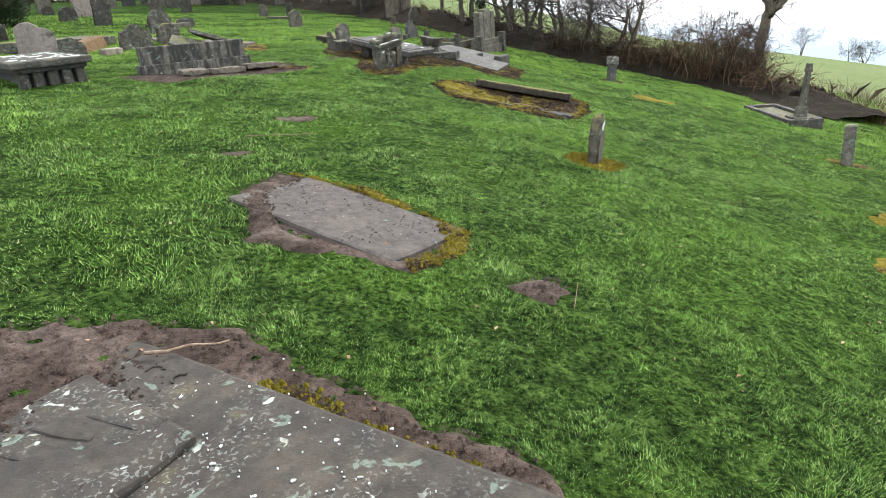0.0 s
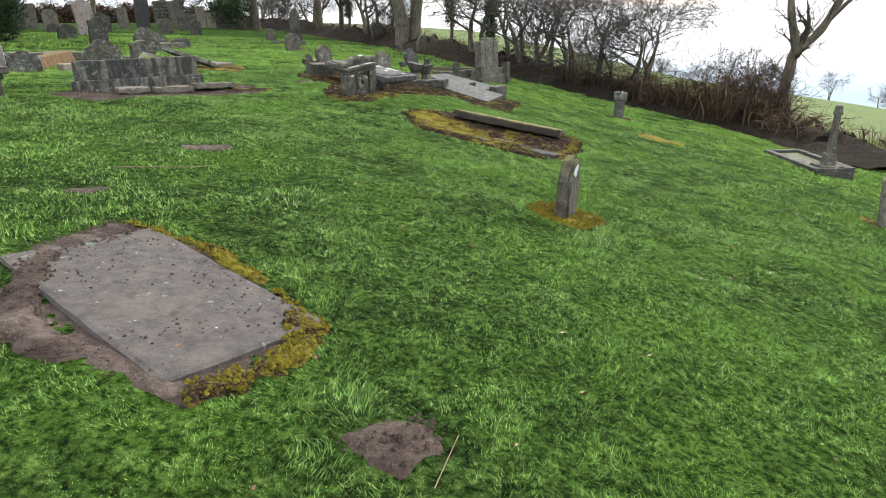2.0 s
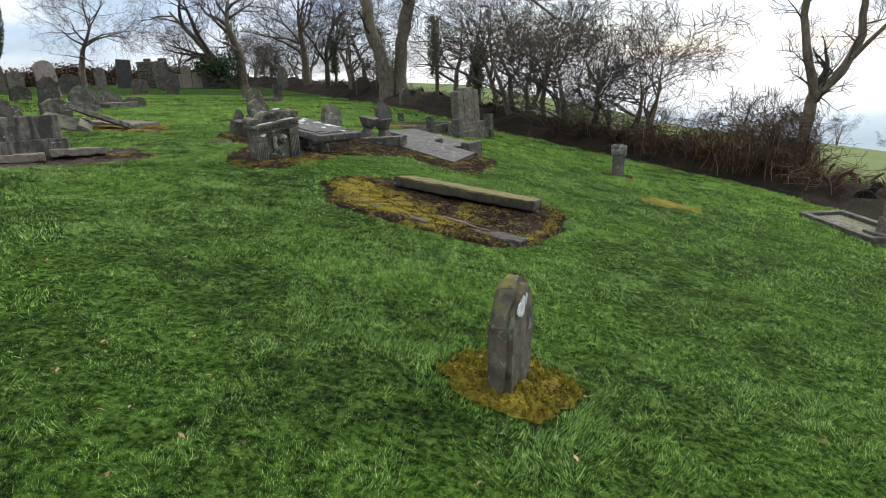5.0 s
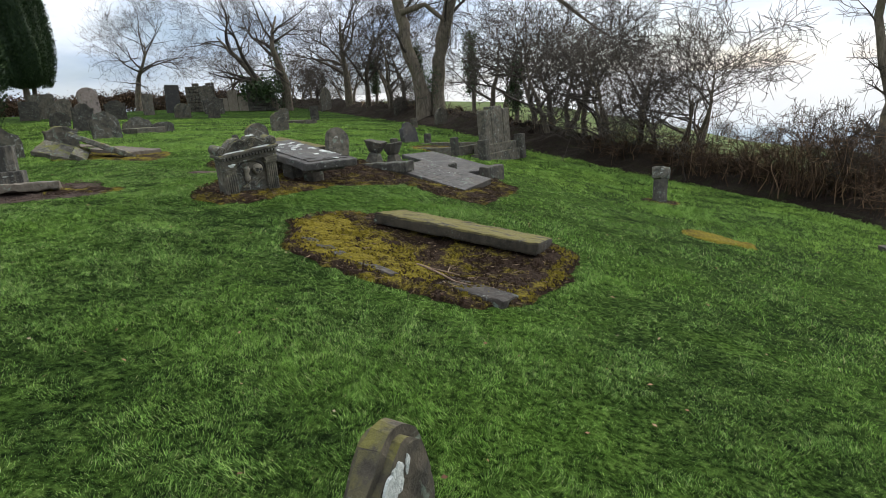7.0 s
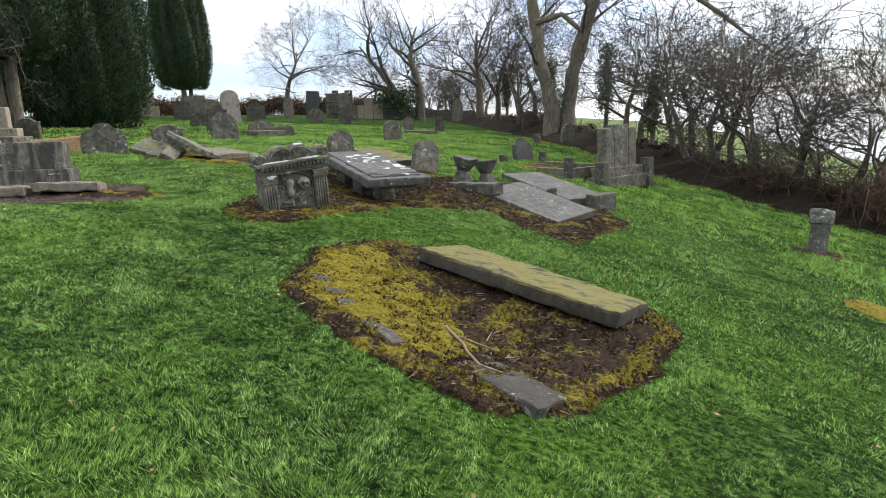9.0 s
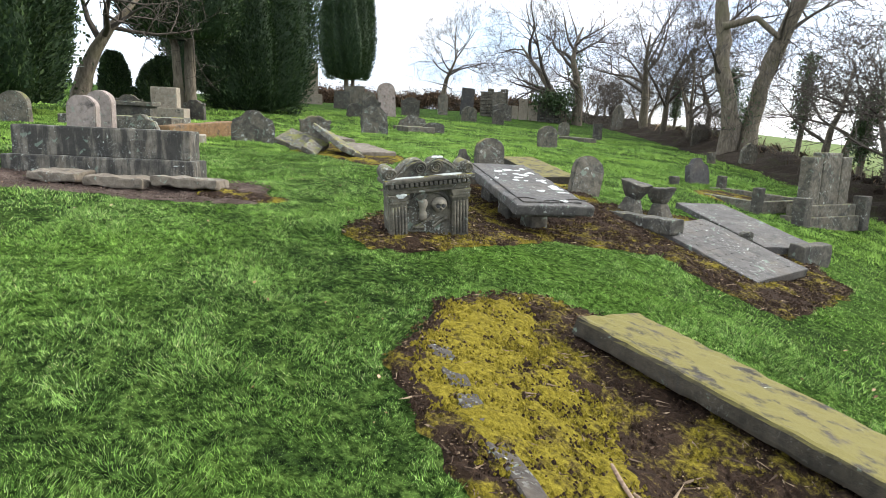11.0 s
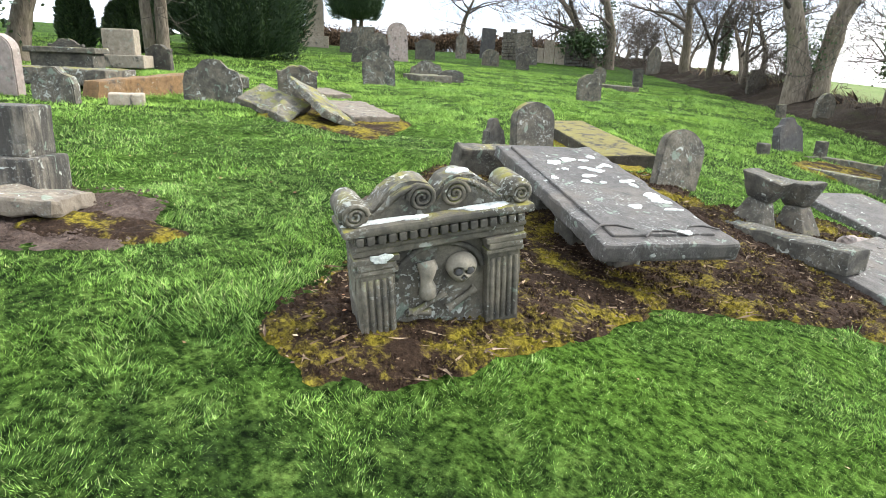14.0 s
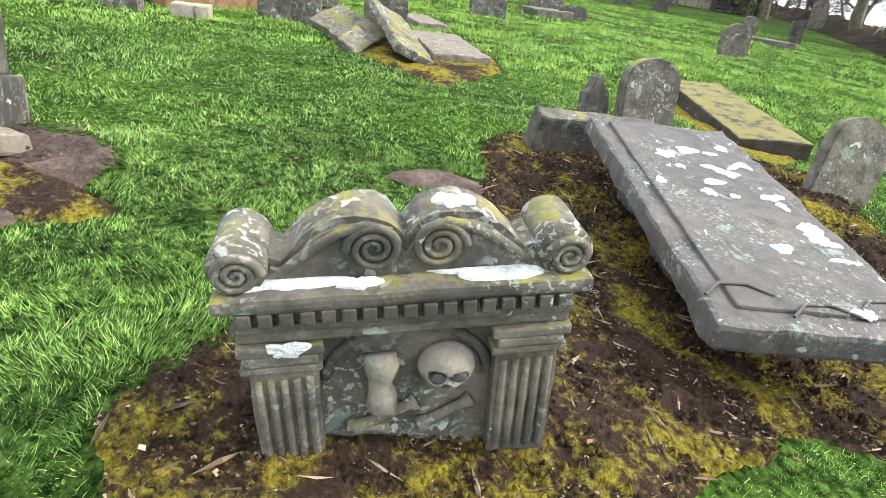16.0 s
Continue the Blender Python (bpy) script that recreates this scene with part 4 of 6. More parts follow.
# chest tomb side standing on its own
CT = thing("chest_tomb", -4.42, 11.02, 36, "broken chest tomb side with black weather streaks", "tomb", rx=-3, dz=-0.05)
part("upper_course", box_bm(1.78, 0.26, 0.3, 0.12, 0.008, 0.02, 61, (0, 0.03, 0.25)), STONE_STREAK, CT)
part("lower_course", box_bm(1.9, 0.36, 0.4, 0.12, 0.008, 0.02, 62, (0, 0, -0.14)), STONE_STREAK, CT)
for k, (x, y, lx, ly) in enumerate(((-3.36, 11.3, 0.6, 0.42), (-3.84, 10.9, 0.55, 0.44), (-4.3, 10.56, 0.42, 0.4))):
    single("paving_slab", box_bm(lx, ly, 0.09, 0.05, 0.02, 0.02, 63 + k), STONE_WARM, at(x, y, 38, 0.02, -6 + 3 * k, 2), "broken pale sandstone slab at a tomb's foot", "grave slab", "slabs by the chest tomb")

# low table tomb on balusters
LT = thing("table_tomb", -6.45, 9.7, 50, "dark low table tomb with lichen-white top", "tomb", dz=0.0)
LT.scale = (0.95, 0.95, 0.78)
part("top", box_bm(1.2, 1.9, 0.13, 0.14, 0.01, 0.03, 66, (0, 0, 0.34)), STONE_DARK, LT)
part("step", box_bm(1.06, 1.74, 0.1, 0.2, 0.005, 0.03, 67, (0, 0, 0.25)), STONE_BLACK, LT)
# Added black filler paints the shade in the recess behind the balusters
part("core", box_bm(0.8, 1.4, 0.4, 0.3, 0.01, 0.03, 77, (0, 0, -0.1)), STONE_BLACK, LT, "black box standing in for recess shade under the top")
for k in range(5):
    part("baluster", box_bm(0.15, 0.16, 0.38, 0.08, 0.01, 0.03, 68 + k, (-0.42 + 0.21 * k, -0.75, -0.1)), STONE_DARK, LT)
    part("baluster", box_bm(0.15, 0.16, 0.38, 0.08, 0.01, 0.03, 68 + k, (-0.42 + 0.21 * k, 0.75, -0.1)), STONE_DARK, LT)
for k in range(30):
    rng = random.Random(120 + k)
    put(part("lichen_spot", blob_bm(rng.uniform(0.04, 0.12), rng.uniform(0.04, 0.12), 0.006, k), LICHEN, LT), pose(rng.uniform(-0.45, 0.45), rng.uniform(-0.8, 0.8), 0.471))

# kerbed grave with dark stone, large weathered headstone
KG = thing("grave_kerb", -0.35, 20.9, 63, "low sandstone kerb with corner posts round a grave", "kerb")
for k, (x, y, lx, ly) in enumerate(((-0.7, 0, 0.12, 1.9), (0.7, 0, 0.12, 1.9), (0, -0.95, 1.4, 0.12), (0, 0.95, 1.4, 0.12))):
    part("kerb", box_bm(lx, ly, 0.22, 0.15, 0.008, 0.015, 81 + k, (x, y, -0.1)), STONE_GREY, KG)
for k, (x, y) in enumerate(((-0.7, -0.95), (0.7, -0.95), (-0.7, 0.95), (0.7, 0.95))):
    part("corner_post", box_bm(0.15, 0.15, 0.46, 0.1, 0.008, 0.02, 85 + k, (x, y, -0.1)), STONE_DARK, KG)
headstone(-1.35, 21.9, 0.6, 0.55, 0.14, "jag", STONE_BLACK, "broken black-stained headstone with a pale top", yaw=63, rx=-12, seed=8)
BH = thing("headstone", 1.1, 20.6, 63, "large fluted sandstone headstone on a stepped base", "headstone", rx=-3)
for k, (w, h, x) in enumerate(((0.3, 0.85, -0.42), (0.52, 0.92, 0.0), (0.3, 0.85, 0.42))):
    part("shaft", box_bm(w, 0.22, h, 0.12, 0.006, 0.03, 90 + k, (x, 0, 0.35)), STONE_GREY, BH)
part("base", box_bm(1.35, 0.4, 0.22, 0.12, 0.006, 0.02, 94, (0, 0, 0.16)), STONE_GREY, BH)
part("plinth", box_bm(1.5, 0.5, 0.28, 0.12, 0.006, 0.02, 95, (0, 0, -0.1)), STONE_GREY, BH)
for sx_ in (-1, 1):
    part("side_post", box_bm(0.2, 0.22, 0.62, 0.1, 0.006, 0.02, 96, (sx_ * 0.85, -0.2, -0.1)), STONE_DARK, BH)

# small leaning stone, moss, obelisk grave and small stone on the slope
MS = thing("baluster_stone", 4.42, 17.3, 40, "small dark waisted gravestone leaning over", "gravestone", rx=-8, ry=13)
part("shaft", box_bm(0.2, 0.2, 0.5, 0.08, 0.012, 0.03, 97, (0, 0, -0.06)), STONE_DARK, MS)
part("head", box_bm(0.3, 0.24, 0.24, 0.06, 0.012, 0.06, 98, (0, 0, 0.42)), STONE_LICHEN, MS)
OB = thing("obelisk_grave", 7.7, 14.5, 96, "kerbed grave with a slim stone obelisk", "grave")
for k, (x, y, lx, ly) in enumerate(((-1.05, 0, 0.13, 0.62), (0.7, 0, 0.13, 0.62), (-0.17, -0.34, 1.86, 0.12), (-0.17, 0.34, 1.86, 0.12))):
    part("kerb", box_bm(lx, ly, 0.28, 0.15, 0.005, 0.015, 101 + k, (x, y, -0.12)), STONE_DARK, OB)
part("grave_fill", box_bm(1.65, 0.58, 0.1, 0.1, 0.01, 0.01, 105, (-0.17, 0, 0.0)), STONE_GREY, OB, "pale gravel filling the kerb")
part("plinth", box_bm(0.22, 0.22, 0.3, 0.12, 0.005, 0.02, 106, (-0.85, 0, 0.1), 0.8), STONE_GREY, OB)
part("step", box_bm(0.44, 0.44, 0.16, 0.12, 0.005, 0.02, 108, (-0.85, 0, 0.02)), STONE_DARK, OB)
part("shaft", box_bm(0.12, 0.12, 0.8, 0.15, 0.003, 0.01, 107, (-0.85, 0, 0.35), 0.75), STONE_GREY, OB)
part("finial", box_bm(0.13, 0.13, 0.18, 0.08, 0.003, 0.01, 109, (-0.85, 0, 1.14), 0.7), STONE_GREY, OB)
headstone(6.3, 9.3, 0.42, 0.62, 0.16, "flat", STONE_GREY, "small square grey headstone with moss at its foot", yaw=58, rx=-5, ry=8, seed=9)

headstone(5.03, 6.0, 0.42, 0.6, 0.14, "jag", STONE_LICHEN, "dark ragged headstone with a lichen-white top", yaw=72, rx=-3, seed=14)
# collapsed tomb
for k, (x, y, lx, ly, dz, rx_, ry_, yaw, mat, lab) in enumerate((
    (-5.85, 16.25, 0.64, 1.8, 0.03, 2, 1, 61, STONE_WARM, "pale fallen ledger slab lying in moss"),
    (-8.1, 17.7, 0.5, 1.25, 0.02, 2, 2, 66, STONE_WARM, "pale fallen ledger slab lying in moss"),
    (-5.6, 15.35, 0.42, 1.5, 0.2, 13, 24, 72, STONE_LICHEN, "long lichen-grey slab sloping off a collapsed tomb"),
    (-6.3, 15.2, 0.5, 0.8, 0.12, 18, -20, 100, STONE_GREY, "tilted grey slab end of a collapsed tomb"),
    (-5.65, 14.85, 0.26, 0.4, 0.08, 20, 35, 40, STONE_GREY, "small tilted stone at a collapsed tomb"),
)):
    single("fallen_slab", box_bm(lx, ly, 0.09, 0.08, 0.018, 0.02, 110 + k, (0, 0, -0.04)), mat, at(x, y, yaw, dz, rx_, ry_), lab, "grave slab", "collapsed tomb slabs")
headstone(-7.3, 16.4, 0.62, 0.5, 0.16, "scroll", STONE_LICHEN, "lichen-blotched scrolled headstone behind fallen slabs", yaw=55, rx=6, seed=12)
single("fallen_monument", box_bm(0.35, 1.9, 0.32, 0.1, 0.015, 0.02, 120, (0, 0, -0.06), 0.9), STONE_BROWN, at(-8.5, 14.7, 12, 0, 3), "long brown bedded sandstone block lying flat", "stone block")
headstone(-7.5, 15.1, 0.75, 0.55, 0.16, "jag", STONE_LICHEN, "squat broken headstone white with lichen", yaw=50, seed=13)

# rows behind, west to east
ROW = (
    (-9.2, 20.2, 0.7, 0.72, "pointed", STONE_LICHEN, "lichen-mottled headstone with a rough top", 0),
    (-5.65, 23.2, 0.55, 0.58, "round", STONE_GREY, "small round-topped headstone standing alone in grass", 3),
    (-14.8, 35.6, 0.62, 0.75, "round", STONE_DARK, "small dark round-topped headstone in grass", 0),
    (-9.6, 32.5, 0.5, 0.6, "round", STONE_GREY, "small grey headstone leaning near the bank", 6),
    (-13.5, 24.6, 0.7, 0.95, "scroll", STONE_DARK, "dark scrolled headstone among old graves", 0),
    (-17.0, 29.5, 0.8, 1.5, "round", STONE_PINK, "tall pinkish round-topped headstone", 0),
    (-18.5, 33.0, 1.0, 0.9, "scroll", STONE_DARK, "broad dark headstone with a lichen-white crest", 0),
    (-20.5, 38.5, 0.6, 1.2, "round", STONE_GREY, "grey round-topped headstone among old graves", 0),
    (-21.5, 42.5, 0.9, 1.75, "flat", STONE_BLACK, "tall dark granite headstone", 0),
    (-19.8, 44.0, 0.9, 1.75, "round", STONE_GREY, "tall grey headstone beside the ruined wall", 0),
    (-17.5, 40.5, 1.3, 1.0, "scroll", STONE_DARK, "broad dark headstone near the ruined wall", 0),
    (-16.2, 35.0, 0.8, 0.75, "round", STONE_GREY, "low grey headstone with a pale top", 0),
    (-12.6, 46.5, 0.8, 1.6, "pointed", STONE_GREY, "tall pointed headstone by the gateway", 0),
    (-15.8, 26.2, 0.7, 0.55, "round", STONE_DARK, "low dark round headstone", 0),
    (-19.0, 30.0, 0.5, 0.4, "low", STONE_DARK, "low dark rounded stone in grass", 0),
    (-22.5, 33.0, 1.1, 1.2, "flat", STONE_GREY, "broad pale grey headstone among old graves", 0),
    (-20.3, 31.8, 0.7, 1.0, "round", STONE_GREY, "grey headstone spotted with pale lichen", 0),
    (-21.7, 31.2, 0.8, 0.9, "flat", STONE_DARK, "dark square headstone among old graves", 0),
    (-11.0, 24.0, 0.9, 0.5, "jag", STONE_LICHEN, "crumbling lichen-covered stone in the old row", 0),
    (-9.9, 23.7, 0.7, 0.32, "low", STONE_DARK, "low dark rounded stone in grass", 0),
    (-12.2, 16.9, 0.55, 0.5, "scroll", STONE_DARK, "three-lobed dark headstone in grass", -20),
    (-8.0, 12.4, 0.46, 0.62, "round", STONE_PINK, "pale pinkish round-topped headstone leaning over", -20),
    (-8.7, 13.0, 0.46, 0.72, "round", STONE_PINK, "tall pale round-topped headstone", -20),
    (-8.0, 13.3, 0.55, 0.42, "jag", STONE_LICHEN, "broken lichen-white stone slab standing upright", -20),
    (-10.2, 12.3, 0.5, 0.5, "round", STONE_GREY, "small grey headstone under the dark yew", -20),
    (-4.9, 36.0, 0.7, 1.1, "round", STONE_GREY, "grey headstone on the bank under the tree", 0),
    (-1.9, 30.2, 0.6, 0.8, "pointed", STONE_GREY, "weathered headstone leaning on the tree's foot", 0),
    (-2.7, 28.9, 0.25, 0.35, "flat", STONE_GREY, "small stub of stone by the bank", 0),
    (-8.6, 33.8, 0.4, 0.7, "flat", STONE_DARK, "dark slender stone on the bank", 0),
)
for k, (x, y, w, h, style, mat, lab, dy) in enumerate(ROW):
    headstone(x, y, w, h, 0.14, style, mat, lab, yaw=52 + dy + (k * 37 % 11) - 5, rx=(k * 13 % 9) - 4, ry=(k * 29 % 9) - 4, seed=20 + k, group="old headstones", cut=0.14)
for k, (x, y, lx, ly, mat, lab) in enumerate(((-10.4, 23.3, 0.9, 1.4, STONE_GREY, "flat grey slab in the grass"), (-8.2, 30.8, 0.6, 1.7, STONE_GREY, "grey slab lying by the bank"), (-9.7, 16.6, 0.9, 1.6, STONE_GREY, "flat grey slab under moss"), (-7.5, 13.9, 0.4, 0.3, STONE_PALE, "squared pale stone block"))):
    single("fallen_slab", box_bm(lx, ly, 0.18, 0.15, 0.01, 0.02, 150 + k, (0, 0, -0.06)), mat, at(x, y, 60, 0.02), lab, "grave slab")
# pale monument block and altar tomb under the yews
AM = thing("monument", -12.3, 16.2, 45, "pale square monument block on stepped plinth", "monument")
part("block", box_bm(0.6, 0.35, 0.5, 0.2, 0.004, 0.03, 160, (0, 0, 0.22)), STONE_PALE, AM)
part("plinth", box_bm(0.95, 0.6, 0.24, 0.2, 0.005, 0.02, 161), STONE_PALE, AM)
AT = thing("altar_tomb", -11.3, 14.8, 45, "dark altar tomb with scrolled end and lichen ledges", "tomb")
AT.scale = (0.7, 0.7, 0.65)
part("top", box_bm(1.6, 0.9, 0.14, 0.2, 0.008, 0.03, 162, (0, 0, 0.5)), STONE_LICHEN, AT)
part("body", box_bm(1.4, 0.7, 0.56, 0.2, 0.006, 0.02, 163, (0, 0, -0.05)), STONE_DARK, AT)
part("scroll_end", headstone_bm("scroll", 0.8, 0.85, 0.16, 164), STONE_DARK, AT)
single("fallen_slab", box_bm(2.2, 0.7, 0.22, 0.12, 0.015, 0.02, 165), STONE_LICHEN, at(-9.7, 13.9, 30, 0.0), "long grey slab heap beside broken stones", "grave slab")
MO = thing("monument", -26.9, 33.7, 50, "tall pale tapering monument on a plinth", "monument")
part("shaft", headstone_bm("round", 0.95, 2.6, 0.5, 170, sink=0.0), STONE_PALE, MO)
part("plinth", box_bm(1.4, 1.0, 0.7, 0.3, 0.005, 0.03, 171, (0, 0, -0.1)), STONE_PALE, MO)


# ---- boundary bank, hedge and trees ----
LINE = [(-40, 84), (-15, 51), (-4.9, 35.2), (2.1, 25.2), (5.1, 22.0), (7.8, 20.4), (9.2, 18.4), (10.0, 14.5), (10.6, 10), (12, 0), (15, -18), (22, -50)]


# fields beyond the boundary are paler pasture
ground_ob.data.materials.append(PASTURE)
fc = np.empty(len(ground_ob.data.polygons) * 3)
ground_ob.data.polygons.foreach_get("center", fc)
fc = fc.reshape(-1, 3)
ly_, lx_ = [q[1] for q in LINE][::-1], [q[0] for q in LINE][::-1]
ground_ob.data.polygons.foreach_set("material_index", (fc[:, 0] > np.interp(fc[:, 1], ly_, lx_) + 1.6).astype(np.int32))


def along(step):
    """Places along the boundary line with the way out of the churchyard."""
    out = []
    for (ax, ay), (bx, by) in zip(LINE, LINE[1:]):
        n = max(1, int(math.hypot(bx - ax, by - ay) / step))
        L = math.hypot(bx - ax, by - ay)
        for k in range(n):
            u = k / n
            out.append((ax + (bx - ax) * u, ay + (by - ay) * u, -(by - ay) / L, (bx - ax) / L))
    return out


rows = [q for q in along(0.25) if q[1] > 15.5]
verts, faces = [], []
prof = [(-0.95, -0.3), (-0.6, 0.02), (-0.25, 0.1), (0.1, 0.24), (0.5, 0.44), (0.9, 0.58), (1.3, 0.62), (1.8, 0.5), (2.2, 0.22), (2.7, -0.4)]
for k, (x, y, ox, oy) in enumerate(rows):
    for j, (s, h) in enumerate(prof):
        s2 = s + 0.35 * (float(vnoise(x, y, 1.4, 21)) - 0.5)
        px, py = x + ox * s2, y + oy * s2
        verts.append((px, py, lz(px, py) + h * min(1.0, max(0.3, (y - 13) / 6)) * (0.75 + 0.6 * float(vnoise(px, py, 0.9, 22))) + 0.2 * (float(vnoise(px, py, 0.35, 23)) - 0.5) + 0.12 * (float(vnoise(px, py, 0.15, 24)) - 0.5)))
w = len(prof)
for k in range(len(rows) - 1):
    for j in range(w - 1):
        faces.append((k * w + j, (k + 1) * w + j, (k + 1) * w + j + 1, k * w + j + 1))
bank = new("bank", mesh_from("bank", verts, faces, LITTER, True))
tagged(bank, "dark leaf-littered earth bank under the hedge", "bank", kind="structure")


def grow(rng, big, small, p, d, length, r, level, top, spread=0.6, up=0.25, kids=(7, 6, 6, 5), wob=0.23):
    n = 6 if level == 0 else (4 if level < 3 else 2)
    pts_, rr = [p.copy()], [r]
    for k in range(n):
        d = (d + Vector((rng.gauss(0, wob), rng.gauss(0, wob), rng.gauss(0, wob * 0.6) + up * 0.12 * level)))
        d.normalize()
        pts_.append(pts_[-1] + d * (length / n))
        rr.append(max(0.006, r * (1 - 0.88 * (k + 1) / n)))
    v_, f_ = big if level < 1 else small
    tube(v_, f_, pts_, rr, (9, 6, 4, 3, 3)[level])
    if level >= top:
        return
    for k in range(kids[level]):
        u = rng.uniform(0.3, 1.0) if level else rng.uniform(0.35, 1.0)
        q = u * n
        i = min(n - 1, int(q))
        base = pts_[i].lerp(pts_[i + 1], q - i)
        dd = (pts_[i + 1] - pts_[i]).normalized()
        side = dd.orthogonal().normalized()
        side.rotate(Matrix.Rotation(rng.uniform(0, 2 * math.pi), 3, dd))
        nd = (dd * (1 - spread * 0.5) + side * spread * rng.uniform(0.8, 1.3)).normalized()
        grow(rng, big, small, base, nd, length * rng.uniform(0.45, 0.7), max(0.007, rr[i] * 0.55), level + 1, top, spread, up, kids, wob)


def bare_tree(x, y, height, r, label, seed, trunks=1, spread=0.6, up=0.25, kids=(8, 6, 6, 5), lean=0.1, top=4, name="tree", dz=0.3, group="bare boundary trees", open_trunk=0.55):
    rng = random.Random(seed)
    e = thing(name, x, y, 0, label, "tree", group, dz=dz)
    big, small = ([], []), ([], [])
    for k in range(trunks):
        a = 2 * math.pi * k / max(1, trunks) + rng.uniform(0, 1)
        off = Vector((math.cos(a), math.sin(a), 0)) * (r * 0.9 if trunks > 1 else 0)
        d = Vector((math.cos(a) * lean, math.sin(a) * lean, 1)).normalized()
        big = ([], [])
        grow(rng, big, small, off + Vector((0, 0, -0.5)), d, height * open_trunk * rng.uniform(0.9, 1.1), r, 0, top, spread, up, kids)
        obj_from("trunk", *big, BARK, e)
    obj_from("crown", *small, TWIG, e, label="fine leafless twigs")
    return e


def leaves_on(name, parent, centres, radius, count, size, material, seed, label=""):
    rng = np.random.default_rng(seed)
    c = np.asarray(centres)[rng.integers(0, len(centres), count)] + rng.normal(0, radius, (count, 3))
    a, b_ = rng.normal(0, 1, (count, 3)), rng.normal(0, 1, (count, 3))
    a /= np.linalg.norm(a, axis=1)[:, None]
    b_ -= a * (a * b_).sum(1)[:, None]
    b_ /= np.linalg.norm(b_, axis=1)[:, None]
    s = size * rng.uniform(0.6, 1.3, (count, 1))
    q = np.stack([c - a * s, c + b_ * s * 0.6, c + a * s, c - b_ * s * 0.6], 1).reshape(-1, 3)
    ob = new(name, tri_mesh(name, q, np.full(count, 4), material))
    ob.parent = parent
    if label:
        ob["label"] = label
    return ob


# the great twin tree on the bank and its neighbours
def limbed_tree(x, y, yaw, label, limbs, seed, grow_len, top=3, dz=0.2, kids=(7, 6, 5, 4)):
    """A tree whose main limbs follow given lines (across, up, radius); finer boughs grow from them."""
    rng = random.Random(seed)
    e = thing("tree", x, y, yaw, label, "tree", "bare boundary trees", dz=dz)
    small = ([], [])
    for line in limbs:
        pts_, rr, depth = [], [], 0.0
        for k, (ax, az, r) in enumerate(line):
            depth += rng.uniform(-0.35, 0.35) if k else 0.0
            pts_.append(Vector((ax, depth, az)))
            rr.append(r)
        fine, fr = [], []
        for k in range(len(pts_) - 1):
            for j in range(4):
                u = j / 4
                wob = Vector((rng.gauss(0, 1), rng.gauss(0, 1), 0)) * rr[k] * 0.09
                fine.append(pts_[k].lerp(pts_[k + 1], u) + wob)
                fr.append((rr[k] * (1 - u) + rr[k + 1] * u) * rng.uniform(0.92, 1.1))
        fine.append(pts_[-1])
        fr.append(rr[-1])
        big = ([], [])
        tube(*big, fine, fr, 10)
        obj_from("limb", *big, BARK, e)
        for k in range(len(fine)):
            if fine[k].z < grow_len * 0.75:
                continue
            if k % 2:
                d = (fine[min(k + 1, len(fine) - 1)] - fine[k - 1]).normalized()
                d = (d * 0.7 + Vector((rng.gauss(0, 0.8), rng.gauss(0, 0.8), rng.uniform(-0.2, 0.7)))).normalized()
                grow(rng, small, small, fine[k], d, grow_len * rng.uniform(0.5, 1.1), max(0.022, fr[k] * 0.3), 1, top + 1, 0.8, 0.2, kids, 0.24)
        grow(rng, small, small, fine[-1], (fine[-1] - fine[-3]).normalized(), grow_len, fr[-1], 1, top + 1, 0.8, 0.2, kids, 0.2)
    obj_from("crown", *small, TWIG, e, label="fine leafless twigs")
    return e


big_tree = limbed_tree(-2.9, 33.2, 11, "great twin-trunked bare tree with broken bark", [
    [(-0.25, -0.6, 0.396), (-0.35, 1.6, 0.302), (-0.8, 3.2, 0.259), (-1.05, 5.0, 0.238), (-1.25, 6.8, 0.187), (-1.15, 9.2, 0.115), (-1.9, 12.0, 0.051)],
    [(0.3, -0.6, 0.36), (0.45, 1.6, 0.288), (0.75, 3.4, 0.274), (1.35, 5.2, 0.238), (1.9, 6.7, 0.209), (2.0, 9.0, 0.122), (2.6, 11.5, 0.051)],
    [(1.75, 6.4, 0.18), (3.4, 6.1, 0.144), (4.8, 5.4, 0.108), (6.2, 4.4, 0.085), (7.4, 3.4, 0.043)],
    [(-0.95, 4.6, 0.144), (0.1, 4.9, 0.108), (0.9, 4.2, 0.102), (1.2, 4.4, 0.085)],
    [(-1.2, 6.4, 0.144), (-2.2, 7.4, 0.115), (-3.4, 8.0, 0.085), (-4.6, 9.4, 0.043)],
], 11, 2.6, kids=(5, 5, 4, 3))
leaves_on("ivy", big_tree, [(0.1, 0, 1.2 + 0.25 * k) for k in range(5)], 0.3, 500, 0.05, IVY, 5, "ivy on the trunk")
t2 = bare_tree(-16.2, 47.5, 12, 0.4, "ivy-clad bare tree by the gateway", 12, trunks=2, spread=0.7, lean=0.12)
leaves_on("ivy", t2, [(0, 0, 0.4 * k) for k in range(12)], 0.3, 2200, 0.07, IVY, 6, "ivy on the trunk")
bare_tree(-10.3, 45.2, 11, 0.32, "tall bare tree on the bank", 13, spread=0.65)
bare_tree(-8.0, 41.5, 9.5, 0.2, "leaning bare tree on the bank", 14, lean=0.3)
bare_tree(-31.7, 53.5, 16, 0.3, "rounded bare tree standing alone", 15, spread=0.8, open_trunk=0.45, kids=(10, 7, 6, 5))
